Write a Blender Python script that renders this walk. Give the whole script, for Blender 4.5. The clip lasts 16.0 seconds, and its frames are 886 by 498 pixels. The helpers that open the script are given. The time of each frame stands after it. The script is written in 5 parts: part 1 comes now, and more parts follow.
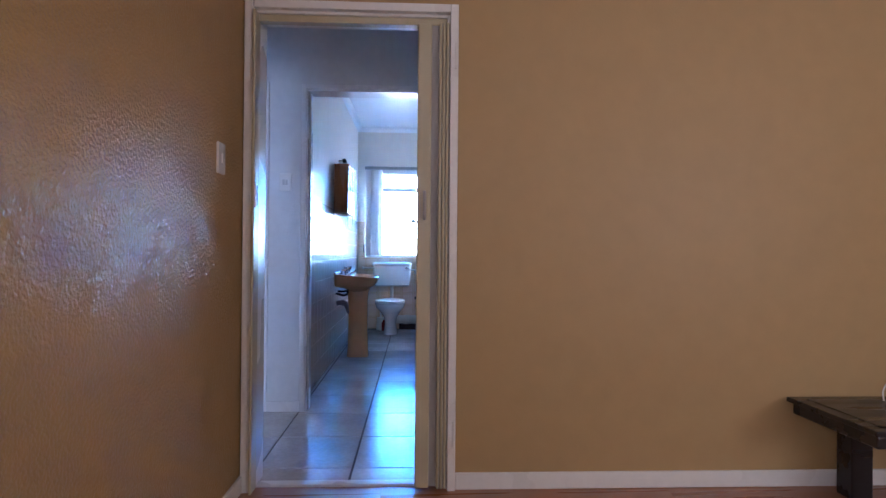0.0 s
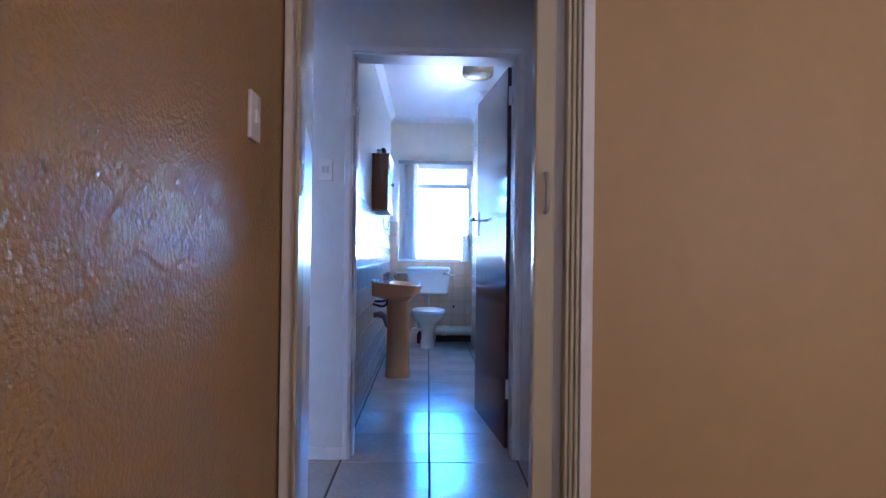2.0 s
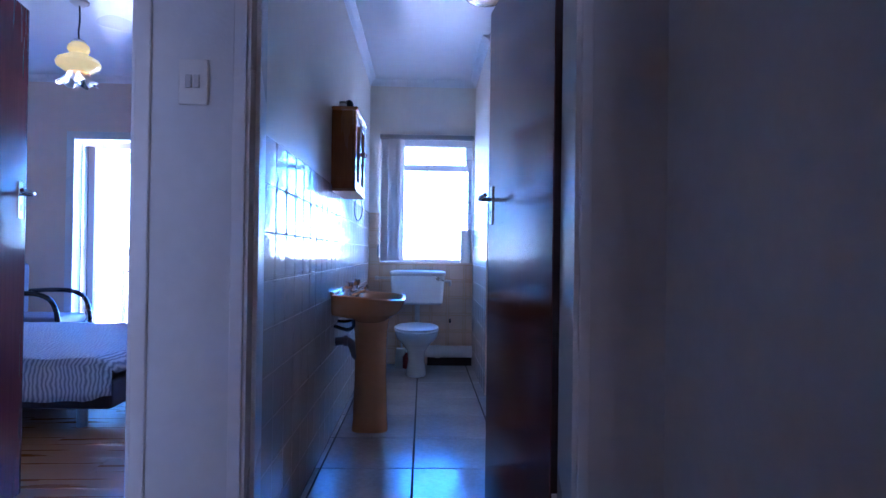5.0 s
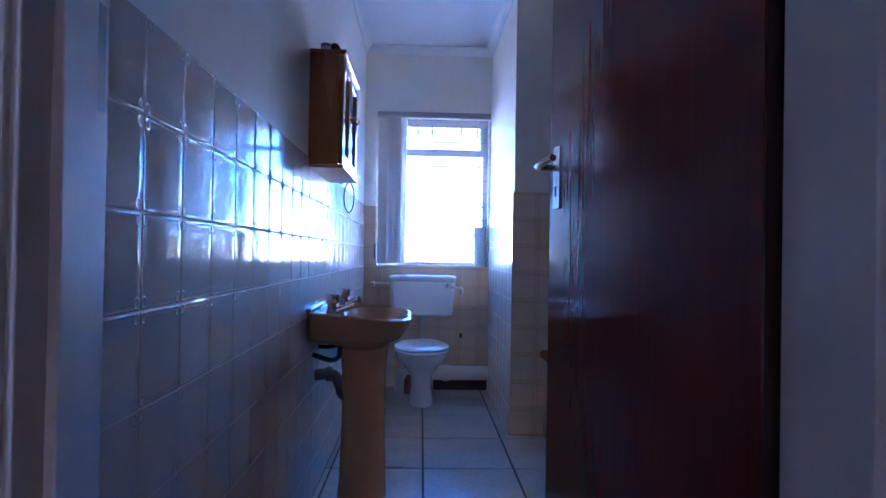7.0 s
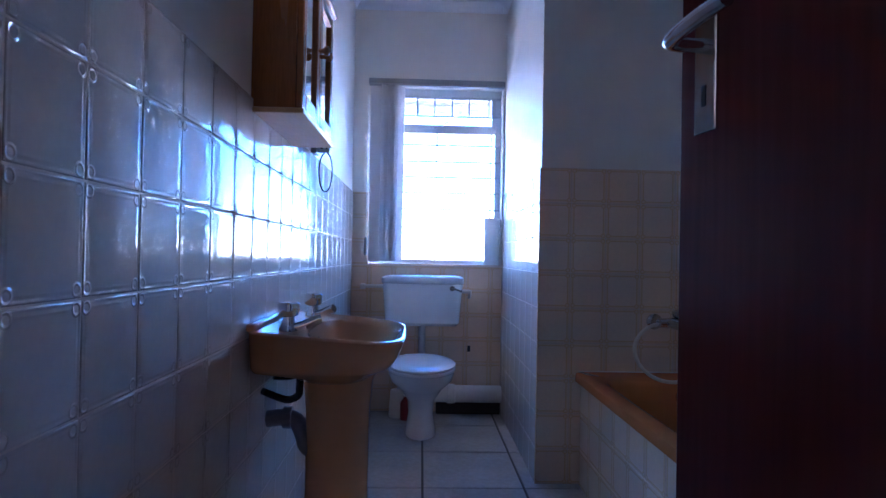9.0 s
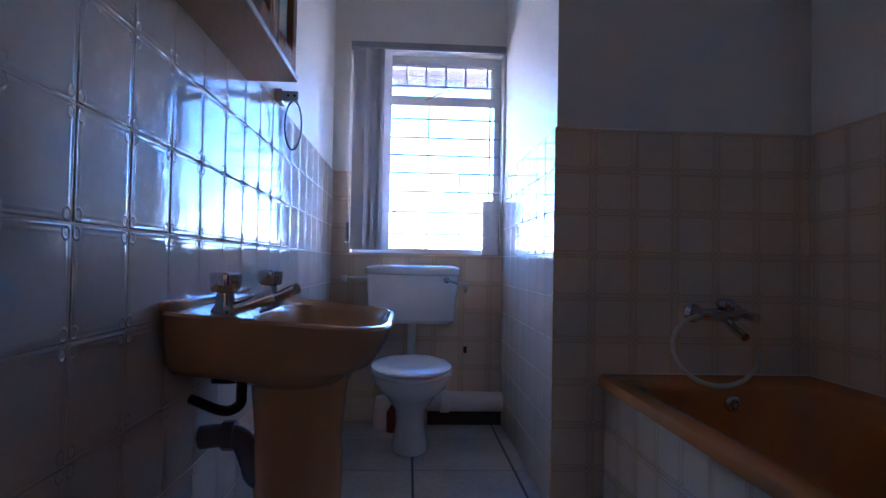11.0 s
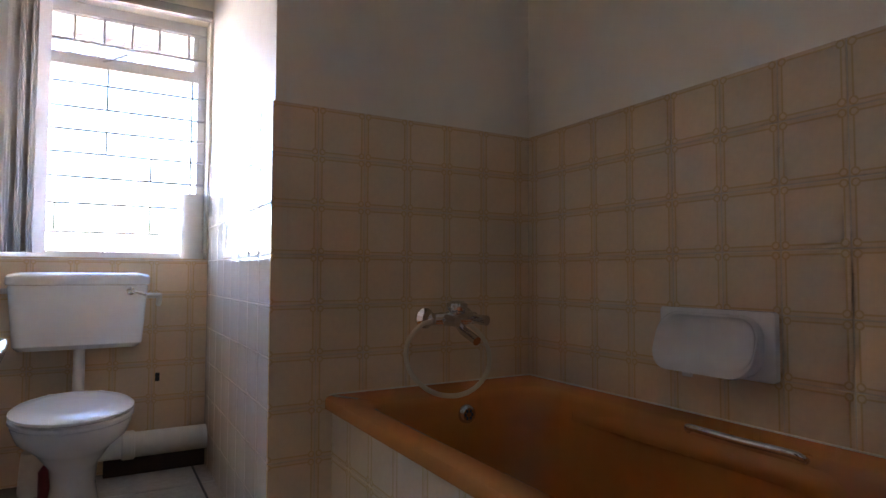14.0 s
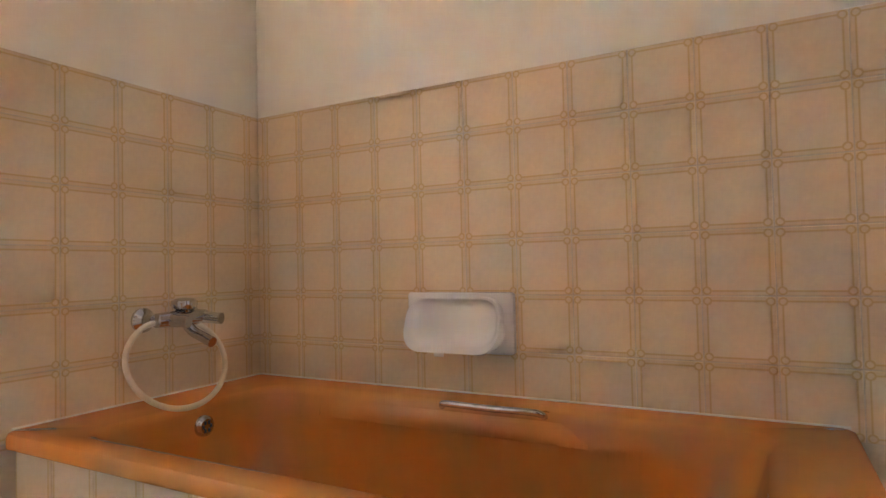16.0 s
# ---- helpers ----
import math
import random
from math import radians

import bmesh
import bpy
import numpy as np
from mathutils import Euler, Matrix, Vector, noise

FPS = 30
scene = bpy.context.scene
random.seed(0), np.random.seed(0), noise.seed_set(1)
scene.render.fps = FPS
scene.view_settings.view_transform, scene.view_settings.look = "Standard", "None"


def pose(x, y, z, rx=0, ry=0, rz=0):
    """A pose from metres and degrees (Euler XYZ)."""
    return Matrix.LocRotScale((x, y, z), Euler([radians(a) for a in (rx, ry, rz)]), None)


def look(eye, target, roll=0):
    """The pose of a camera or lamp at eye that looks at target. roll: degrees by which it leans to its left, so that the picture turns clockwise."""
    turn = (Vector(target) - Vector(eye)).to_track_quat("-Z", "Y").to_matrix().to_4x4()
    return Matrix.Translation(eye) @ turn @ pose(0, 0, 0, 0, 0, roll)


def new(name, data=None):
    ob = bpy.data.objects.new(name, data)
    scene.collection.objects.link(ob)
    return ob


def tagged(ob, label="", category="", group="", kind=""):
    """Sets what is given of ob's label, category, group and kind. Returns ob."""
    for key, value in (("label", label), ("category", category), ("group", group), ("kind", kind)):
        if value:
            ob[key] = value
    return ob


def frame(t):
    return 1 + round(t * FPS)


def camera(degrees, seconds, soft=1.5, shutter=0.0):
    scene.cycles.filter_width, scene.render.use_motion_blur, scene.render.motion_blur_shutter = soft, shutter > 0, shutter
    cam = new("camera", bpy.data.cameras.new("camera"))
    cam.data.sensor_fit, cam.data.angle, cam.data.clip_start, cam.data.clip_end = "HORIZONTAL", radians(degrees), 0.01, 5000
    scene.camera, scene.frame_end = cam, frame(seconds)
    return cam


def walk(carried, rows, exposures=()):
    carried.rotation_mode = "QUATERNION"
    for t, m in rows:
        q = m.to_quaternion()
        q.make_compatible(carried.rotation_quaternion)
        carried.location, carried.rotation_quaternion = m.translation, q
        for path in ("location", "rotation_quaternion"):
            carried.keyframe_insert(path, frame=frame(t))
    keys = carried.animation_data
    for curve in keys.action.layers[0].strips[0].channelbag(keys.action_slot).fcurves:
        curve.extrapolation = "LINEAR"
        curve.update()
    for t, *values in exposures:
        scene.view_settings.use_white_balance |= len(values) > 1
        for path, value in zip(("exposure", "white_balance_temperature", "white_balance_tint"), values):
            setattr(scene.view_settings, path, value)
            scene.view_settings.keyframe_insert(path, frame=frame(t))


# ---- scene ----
cam = camera(73.3, 16.0)
PATH = [
    (0, (-0.168, -2.525, 0.99), (-0.074, -0.528, 1.0), 0.5),
    (0.5, (-0.262, -2.386, 0.985), (-0.177, -0.388, 0.997), 0.5),
    (1, (-0.331, -2.163, 0.999), (-0.26, -0.164, 1.011), 0.9),
    (1.5, (-0.402, -1.954, 0.996), (-0.349, 0.045, 1.011), 0.8),
    (2, (-0.462, -1.737, 1.008), (-0.412, 0.263, 1.023), 0.7),
    (2.5, (-0.457, -1.483, 1.005), (-0.404, 0.517, 1.02), 0.7),
    (3, (-0.44, -1.222, 0.995), (-0.392, 0.777, 1.008), 0.6),
    (3.5, (-0.458, -0.964, 1.003), (-0.409, 1.036, 1.016), 0.7),
    (4, (-0.435, -0.746, 1.002), (-0.378, 1.253, 1.017), 0.9),
    (4.5, (-0.41, -0.503, 1.008), (-0.347, 1.496, 1.022), 0.8),
    (6.8, (-0.448, 0.534, 0.997), (-0.371, 2.532, 1.018), 1.0),
    (7, (-0.471, 0.633, 1.007), (-0.397, 2.632, 1.026), 1.0),
    (7.5, (-0.484, 0.81, 0.996), (-0.406, 2.808, 1.017), 1.0),
    (8, (-0.456, 1.013, 0.993), (-0.379, 3.011, 1.014), 1.0),
    (8.5, (-0.453, 1.193, 0.979), (-0.377, 3.191, 1.004), 1.1),
    (9, (-0.467, 1.394, 0.976), (-0.395, 3.393, 0.999), 1.1),
    (11.5, (-0.479, 1.902, 0.859), (-0.329, 3.895, 0.913), 1.1),
    (12, (-0.494, 1.941, 0.865), (-0.208, 3.92, 0.924), 1.0),
    (12.5, (-0.496, 1.976, 0.86), (-0.036, 3.922, 0.927), 0.8),
    (13, (-0.46, 2.021, 0.872), (0.164, 3.92, 0.94), 0.5),
    (13.5, (-0.42, 2.098, 0.878), (0.373, 3.934, 0.941), 0.3),
    (14, (-0.394, 2.196, 0.852), (0.605, 3.927, 0.939), 0.2),
    (14.5, (-0.442, 2.282, 0.839), (0.807, 3.841, 0.927), -0.3),
    (15, (-0.48, 2.355, 0.829), (1.021, 3.674, 0.913), -0.8),
    (15.2, (-0.527, 2.391, 0.838), (1.078, 3.583, 0.917), -0.9),
    (15.5, (-0.543, 2.436, 0.83), (1.16, 3.481, 0.903), -1.1),
    (16, (-0.512, 2.419, 0.841), (1.246, 3.372, 0.899), -1.2),
]
EXPOSURES = [(0.0, 6.35, 4950, 20), (2.5, 6.27, 4900, 26), (3.5, 5.9, 4900, 31), (4.5, 5.42, 4820, 36), (8.0, 5.45, 4950, 36), (11.5, 4.7, 6250, 38), (12.5, 4.65, 7150, 34), (13.3, 4.65, 8200, 34),
             (14.0, 5.75, 9700, 34), (14.5, 6.55, 11000, 35), (15.0, 7.15, 13000, 36), (15.5, 7.3, 13000, 37), (16.0, 7.62, 13000, 37)]
walk(cam, [(t, look(eye, target, roll)) for t, eye, target, roll in PATH], EXPOSURES)

# ---- light ----
world = bpy.data.worlds.new("sky")
scene.world = world
world.use_nodes = True
sky = world.node_tree.nodes.new("ShaderNodeTexSky")
sky.sky_type, sky.sun_disc = "NISHITA", False
sky.sun_elevation, sky.sun_rotation = radians(52), radians(180)
sky.altitude, sky.air_density, sky.dust_density, sky.ozone_density = 2000, 1.0, 0.0, 10.0
clear_blue = world.node_tree.nodes.new("ShaderNodeHueSaturation")
clear_blue.inputs["Saturation"].default_value = 1.12
world.node_tree.links.new(sky.outputs[0], clear_blue.inputs["Color"])
world.node_tree.links.new(clear_blue.outputs[0], world.node_tree.nodes["Background"].inputs[0])
world.node_tree.nodes["Background"].inputs[1].default_value = 0.15

sun = new("sun", bpy.data.lights.new("sun", "SUN"))
sun.data.energy, sun.data.angle, sun.data.color = 3.8, radians(0.5), (1, 0.95, 0.88)
sun.matrix_world = look((0, -8, 8 * math.tan(radians(52))), (0, 0, 0))


def fill_light(name, m, wide, high, power, color):
    """An added area lamp in a closed opening, in place of unseen daylight."""
    ob = new(name, bpy.data.lights.new(name, "AREA"))
    ob.data.shape, ob.data.size, ob.data.size_y = "RECTANGLE", wide, high
    ob.data.energy, ob.data.color = power, color
    ob.matrix_world = m


# Added lamp, out of view, that balances north and west lounge walls.
fill_light("lounge_window_light", look((-0.93, -3.85, 1.5), (3.0, -3.5, 3.3)), 1.05, 1.2, 1.3, (0.95, 0.90, 0.85))
# Lamp for an unseen source, placed where wall gloss and table shadow point.
fill_light("lounge_south_window_light", look((2.75, -4.64, 1.6), (2.0, 0, 2.6)), 1.55, 1.2, 0.68, (0.97, 0.89, 0.81))
# Added lamp in an unseen room; lights the passage from the left.
fill_light("study_window_light", look((-2.4, -2.96, 1.45), (-2.4, 0, 1.2)), 1.5, 1.25, 0.66, (0.74, 0.84, 1.0))


# ---- materials ----
def material(name, color, rough=0.5, metal=0.0, vary=0.12, grain=6.0, bump=0.0, bump_scale=80.0, coat=0.0, stretch=(1, 1, 1),
             rough_vary=0.08, random_tone=0.0, spec=0.5, deep=0.002, ior=1.5):
    """A surface with two scales of colour variation, uneven gloss and fine relief."""
    m = bpy.data.materials.new(name)
    m.use_nodes = True
    n, link = m.node_tree.nodes, m.node_tree.links.new
    b = n["Principled BSDF"]
    b.inputs["Metallic"].default_value = metal
    b.inputs["Coat Weight"].default_value = coat
    b.inputs["Coat Roughness"].default_value = 0.12
    b.inputs["Specular IOR Level"].default_value = spec
    b.inputs["IOR"].default_value = ior
    co = n.new("ShaderNodeTexCoord")
    mp = n.new("ShaderNodeMapping")
    mp.inputs["Scale"].default_value = stretch
    link(co.outputs["Object"], mp.inputs["Vector"])

    def tex(scale, detail):
        t = n.new("ShaderNodeTexNoise")
        t.inputs["Scale"].default_value, t.inputs["Detail"].default_value = scale, detail
        link(mp.outputs["Vector"], t.inputs["Vector"])
        return t
    big, fine = tex(grain * 0.35, 3), tex(grain * 6, 5)
    add = n.new("ShaderNodeMath")
    add.operation = "ADD"
    link(big.outputs["Fac"], add.inputs[0])
    link(fine.outputs["Fac"], add.inputs[1])
    ramp = n.new("ShaderNodeMapRange")
    ramp.inputs["From Min"].default_value, ramp.inputs["From Max"].default_value = 0.6, 1.4
    ramp.inputs["To Min"].default_value, ramp.inputs["To Max"].default_value = 1 - vary, 1 + vary
    link(add.outputs[0], ramp.inputs["Value"])
    mul = n.new("ShaderNodeVectorMath")
    mul.operation = "SCALE"
    mul.inputs[0].default_value = color
    link(ramp.outputs[0], mul.inputs["Scale"])
    out = mul.outputs[0]
    if random_tone:
        info = n.new("ShaderNodeObjectInfo")
        tone = n.new("ShaderNodeMapRange")
        tone.inputs["To Min"].default_value, tone.inputs["To Max"].default_value = 1 - random_tone, 1 + random_tone
        link(info.outputs["Random"], tone.inputs["Value"])
        again = n.new("ShaderNodeVectorMath")
        again.operation = "SCALE"
        link(out, again.inputs[0])
        link(tone.outputs[0], again.inputs["Scale"])
        out = again.outputs[0]
    link(out, b.inputs["Base Color"])
    rr = n.new("ShaderNodeMapRange")
    rr.inputs["From Min"].default_value, rr.inputs["From Max"].default_value = 0.3, 0.7
    rr.inputs["To Min"].default_value, rr.inputs["To Max"].default_value = max(0.02, rough - rough_vary), rough + rough_vary
    link(big.outputs["Fac"], rr.inputs["Value"])
    link(rr.outputs[0], b.inputs["Roughness"])
    if bump:
        bt = tex(bump_scale, 2)
        bn = n.new("ShaderNodeBump")
        bn.inputs["Strength"].default_value, bn.inputs["Distance"].default_value = bump, deep
        link(bt.outputs["Fac"], bn.inputs["Height"])
        link(bn.outputs[0], b.inputs["Normal"])
    return m


def tile_material(name, base, line_color, print_strength=0.6, relief=0.00015, border_tint=0.12, panel_relief=0.9):
    """A glazed wall tile: cream, with a tan moulded line round a panel with hollow corners and a small ring in each corner."""
    m = material(name, base, 0.10, vary=0.05, grain=14, rough_vary=0.03, random_tone=0.03, spec=0.15)
    n, link = m.node_tree.nodes, m.node_tree.links.new
    b = n["Principled BSDF"]

    def calc(op, a, c=None, d=None):
        t = n.new("ShaderNodeMath")
        t.operation = op
        for i, v in enumerate((a, c, d)):
            if v is None:
                continue
            if isinstance(v, (int, float)):
                t.inputs[i].default_value = v
            else:
                link(v, t.inputs[i])
        return t.outputs[0]
    co = n.new("ShaderNodeTexCoord")
    sep = n.new("ShaderNodeSeparateXYZ")
    link(co.outputs["Object"], sep.inputs[0])
    u, v = calc("ABSOLUTE", sep.outputs[0]), calc("ABSOLUTE", sep.outputs[1])
    side = calc("SUBTRACT", calc("MAXIMUM", u, v), 0.0645)

    def far(c):
        return calc("SQRT", calc("ADD", calc("POWER", calc("SUBTRACT", u, c), 2.0), calc("POWER", calc("SUBTRACT", v, c), 2.0)))
    hollow = calc("SUBTRACT", 0.0240, far(0.076))
    panel = calc("MAXIMUM", side, hollow)
    ring = calc("SUBTRACT", far(0.0640), 0.0080)

    def stroke(d, wide):
        return calc("SMOOTH_MIN", calc("MAXIMUM", calc("SUBTRACT", 1.0, calc("DIVIDE", calc("ABSOLUTE", d), wide)), 0.0), 1.0, 0.1)
    lines = calc("MAXIMUM", stroke(panel, 0.0032), stroke(ring, 0.0028))
    border = calc("MULTIPLY", calc("GREATER_THAN", panel, 0.0), border_tint)
    fac = calc("MINIMUM", calc("ADD", calc("MULTIPLY", lines, print_strength), border), 1.0)
    mix = n.new("ShaderNodeMix")
    mix.data_type = "RGBA"
    old = b.inputs["Base Color"].links[0].from_socket
    link(fac, mix.inputs["Factor"])
    link(old, mix.inputs["A"])
    mix.inputs["B"].default_value = (*line_color, 1)
    link(mix.outputs["Result"], b.inputs["Base Color"])
    wob = n.new("ShaderNodeTexNoise")
    wob.inputs["Scale"].default_value, wob.inputs["Detail"].default_value = 26, 1
    link(co.outputs["Object"], wob.inputs["Vector"])
    high = calc("ADD", calc("MAXIMUM", calc("MULTIPLY", stroke(panel, 0.0032), panel_relief), calc("MULTIPLY", stroke(ring, 0.0030), 0.9)), calc("MULTIPLY", wob.outputs["Fac"], 0.35))
    bn = n.new("ShaderNodeBump")
    bn.inputs["Strength"].default_value, bn.inputs["Distance"].default_value = 0.9, relief
    link(high, bn.inputs["Height"])
    link(bn.outputs[0], b.inputs["Normal"])
    return m


def glass_material(name, rough=0.0, color=(1, 1, 1), bump=0.0, scale=60.0):
    m = bpy.data.materials.new(name)
    m.use_nodes = True
    n, link = m.node_tree.nodes, m.node_tree.links.new
    b = n["Principled BSDF"]
    b.inputs["Base Color"].default_value = (*color, 1)
    b.inputs["Transmission Weight"].default_value, b.inputs["Roughness"].default_value, b.inputs["IOR"].default_value = 1, rough, 1.45
    if bump:
        co, t, bn = n.new("ShaderNodeTexCoord"), n.new("ShaderNodeTexVoronoi"), n.new("ShaderNodeBump")
        t.inputs["Scale"].default_value = scale
        bn.inputs["Strength"].default_value, bn.inputs["Distance"].default_value = bump, 0.003
        link(co.outputs["Object"], t.inputs["Vector"])
        link(t.outputs["Distance"], bn.inputs["Height"])
        link(bn.outputs[0], b.inputs["Normal"])
    return m


def glow_material(name, color, strength):
    m = material(name, color, 0.25, vary=0.05)
    b = m.node_tree.nodes["Principled BSDF"]
    b.inputs["Emission Color"].default_value, b.inputs["Emission Strength"].default_value = (*color, 1), strength
    return m


TAN = material("tan_paint", (0.40, 0.26, 0.105), 0.45, vary=0.06, grain=2, bump=0.3, bump_scale=90, rough_vary=0.04, spec=0.3, deep=0.0012)
TAN_LUMPY = material("tan_orange_peel_paint", (0.40, 0.26, 0.105), 0.29, vary=0.06, grain=2, bump=1.0, bump_scale=100, rough_vary=0.0, ior=1.105, deep=0.0064)
WHITE = material("white_wall_paint", (0.84, 0.77, 0.67), 0.40, vary=0.035, grain=2, bump=0.25, bump_scale=90, rough_vary=0.06)
PASSAGE = material("off_white_passage_paint", (0.65, 0.65, 0.64), 0.45, vary=0.06, grain=4, bump=0.3, bump_scale=90)
BEDROOM = material("pinkish_bedroom_paint", (0.76, 0.60, 0.49), 0.6, vary=0.04, grain=2, bump=0.2)
CEILING = material("ceiling_paint", (0.87, 0.87, 0.87), 0.33, vary=0.03, grain=1.5, bump=0.12, bump_scale=40)
GLOSS = material("cream_gloss_paint", (0.70, 0.66, 0.58), 0.28, vary=0.05, grain=5, bump=0.12, bump_scale=60)
TRIM = material("white_gloss_paint", (0.74, 0.73, 0.72), 0.3, vary=0.05, grain=5, bump=0.1, bump_scale=60)
PVC = material("cream_folding_door_plastic", (0.44, 0.375, 0.225), 0.38, vary=0.05, grain=4, stretch=(1, 1, 0.1))
PVC_GREY = material("grey_soft_hinge_plastic", (0.36, 0.33, 0.29), 0.5, vary=0.05)
MAHOGANY = material("dark_varnished_wood", (0.125, 0.027, 0.026), 0.14, vary=0.2, grain=3, stretch=(5, 5, 0.25), spec=0.45, rough_vary=0.0)
# Dark door edge; also stands in for shade below pipe and on stile.
DARK_WOOD_AND_SHADE = material("dark_bare_door_edge", (0.035, 0.012, 0.01), 0.5, vary=0.3, grain=6)
PINE = material("orange_varnished_pine", (0.36, 0.125, 0.035), 0.24, vary=0.25, grain=6, stretch=(6, 6, 0.5), coat=0.2)
PINE_PALE = material("pale_pine_underside", (0.50, 0.27, 0.12), 0.35, vary=0.2, grain=6, stretch=(6, 0.6, 6))
CARAMEL = material("caramel_bath_acrylic", (0.61, 0.198, 0.050), 0.18, vary=0.07, grain=3, coat=0.25)
PEACH = material("peach_glazed_ceramic", (0.66, 0.34, 0.16), 0.13, vary=0.05, grain=4, coat=0.15)
CERAMIC = material("white_glazed_ceramic", (0.78, 0.78, 0.77), 0.09, vary=0.03, grain=4)
SEAT = material("white_seat_plastic", (0.80, 0.80, 0.80), 0.16, vary=0.03)
CHROME = material("worn_chrome", (0.62, 0.62, 0.63), 0.12, metal=1, vary=0.08, grain=20, rough_vary=0.07)
BAR_PAINT = material("grey_white_bar_paint", (0.58, 0.58, 0.60), 0.5, vary=0.1, grain=15)
STEEL = material("dull_steel", (0.45, 0.44, 0.43), 0.35, metal=1, vary=0.1, grain=15)
GREY_PIPE = material("grey_waste_pipe", (0.16, 0.15, 0.16), 0.45, vary=0.15, grain=12)
WHITE_PIPE = material("white_pipe_plastic", (0.72, 0.68, 0.62), 0.35, vary=0.06, grain=8)
BLACK = material("black_plastic", (0.012, 0.012, 0.014), 0.3, vary=0.15)
BLACK_WOOD = material("black_stained_wood", (0.014, 0.011, 0.011), 0.28, vary=0.3, grain=6, stretch=(0.6, 6, 6))
CREAM_HOSE = material("cream_rubber_hose", (0.66, 0.56, 0.42), 0.4, vary=0.06, grain=20)
PLASTIC_WHITE = material("white_switch_plastic", (0.72, 0.70, 0.66), 0.3, vary=0.03, grain=10)
ROCKER = material("pale_grey_rocker", (0.52, 0.50, 0.48), 0.35, vary=0.04)
PLASTIC_GREY = material("grey_plastic", (0.3, 0.29, 0.28), 0.4, vary=0.05)
GROUT = material("wall_grout", (0.66, 0.53, 0.40), 0.8, vary=0.1, grain=20, bump=0.3)
FLOOR_GROUT = material("dark_floor_grout", (0.085, 0.07, 0.06), 0.85, vary=0.15, grain=20, bump=0.3)
FLOOR_TILE = material("grey_beige_floor_tile", (0.52, 0.465, 0.41), 0.17, vary=0.16, grain=9, bump=0.06, bump_scale=14, random_tone=0.04, rough_vary=0.06, spec=0.35)
WALL_TILE = tile_material("cream_moulded_wall_tile", (0.79, 0.60, 0.43), (0.60, 0.33, 0.085), 0.55, 0.0004)
EMBOSSED_TILE = tile_material("cream_embossed_wall_tile", (0.64, 0.535, 0.44), (0.56, 0.43, 0.31), 0.1, 0.0014, 0.03, 0.12)
PLANK = material("orange_laminate_plank", (0.30, 0.11, 0.035), 0.31, vary=0.13, grain=7, stretch=(0.5, 7, 7), random_tone=0.04, coat=0.1)
FABRIC_BLIND = material("grey_beige_blind_fabric", (0.70, 0.65, 0.62), 0.8, vary=0.08, grain=15, bump=0.3, bump_scale=400)
CURTAIN = material("mauve_grey_curtain", (0.20, 0.185, 0.235), 0.55, vary=0.12, grain=8, stretch=(3, 3, 0.3), bump=0.2, bump_scale=300)
TEXTILE_DARK = material("dark_brown_bed_base", (0.05, 0.035, 0.035), 0.75, vary=0.2, grain=12, bump=0.3, bump_scale=300)
VENETIAN = material("tan_venetian_slat", (0.46, 0.31, 0.20), 0.4, vary=0.1, grain=8)
MIRROR = material("cabinet_mirror", (0.85, 0.86, 0.86), 0.03, metal=1, vary=0.02, rough_vary=0.01)
PAPER = material("white_paper_roll", (0.80, 0.79, 0.77), 0.9, vary=0.04, grain=30, bump=0.3, bump_scale=200)
RED = material("red_plastic", (0.22, 0.014, 0.018), 0.35, vary=0.1)
YELLOW = material("yellow_plastic", (0.5, 0.38, 0.05), 0.4, vary=0.1)
AMBER = glass_material("amber_pressed_glass", 0.2, (0.80, 0.58, 0.28), 0.8, 45)
CLEAR = glass_material("clear_window_glass")
PEBBLED = glass_material("pebbled_obscure_glass", 0.08, (0.96, 0.97, 0.97), 1.0, 90)
SHADE = glow_material("lit_cream_lamp_glass", (0.95, 0.72, 0.24), 0.013)
SHADE_RIM = glass_material("frosted_shade_rim", 0.3, (0.95, 0.93, 0.85))
PINK_SOFFIT = material("pinkish_eave_board", (0.36, 0.29, 0.26), 0.7, vary=0.15, grain=6)
CONCRETE = material("pale_concrete_ground", (0.42, 0.40, 0.37), 0.9, vary=0.2, grain=1.5, bump=0.4, bump_scale=30)
PLASTER = material("outside_plaster", (0.62, 0.58, 0.52), 0.9, vary=0.1, grain=3, bump=0.4, bump_scale=50)


def spread_material():
    """A bedspread with a printed pattern of fine waves."""
    m = material("blue_grey_wave_bedspread", (0.20, 0.20, 0.25), 0.85, vary=0.1, grain=10, bump=0.3, bump_scale=250)
    n, link = m.node_tree.nodes, m.node_tree.links.new
    b = n["Principled BSDF"]
    co, wave, mix = n.new("ShaderNodeTexCoord"), n.new("ShaderNodeTexWave"), n.new("ShaderNodeMix")
    wave.inputs["Scale"].default_value, wave.inputs["Distortion"].default_value, wave.inputs["Detail Scale"].default_value = 14, 7, 0.8
    link(co.outputs["Object"], wave.inputs["Vector"])
    mix.data_type = "RGBA"
    link(wave.outputs["Fac"], mix.inputs["Factor"])
    link(b.inputs["Base Color"].links[0].from_socket, mix.inputs["A"])
    mix.inputs["B"].default_value = (0.56, 0.54, 0.55, 1)
    link(mix.outputs["Result"], b.inputs["Base Color"])
    return m


SPREAD = spread_material()

# ---- building blocks ----
BASE = {}


def thing(name, at, label="", category="", group="", kind=""):
    """An empty at the base of a thing, for its parts."""
    ob = new(name)
    ob.location = at
    ob.empty_display_size = 0.05
    BASE[ob] = Vector(at)
    return tagged(ob, label, category, group, kind)


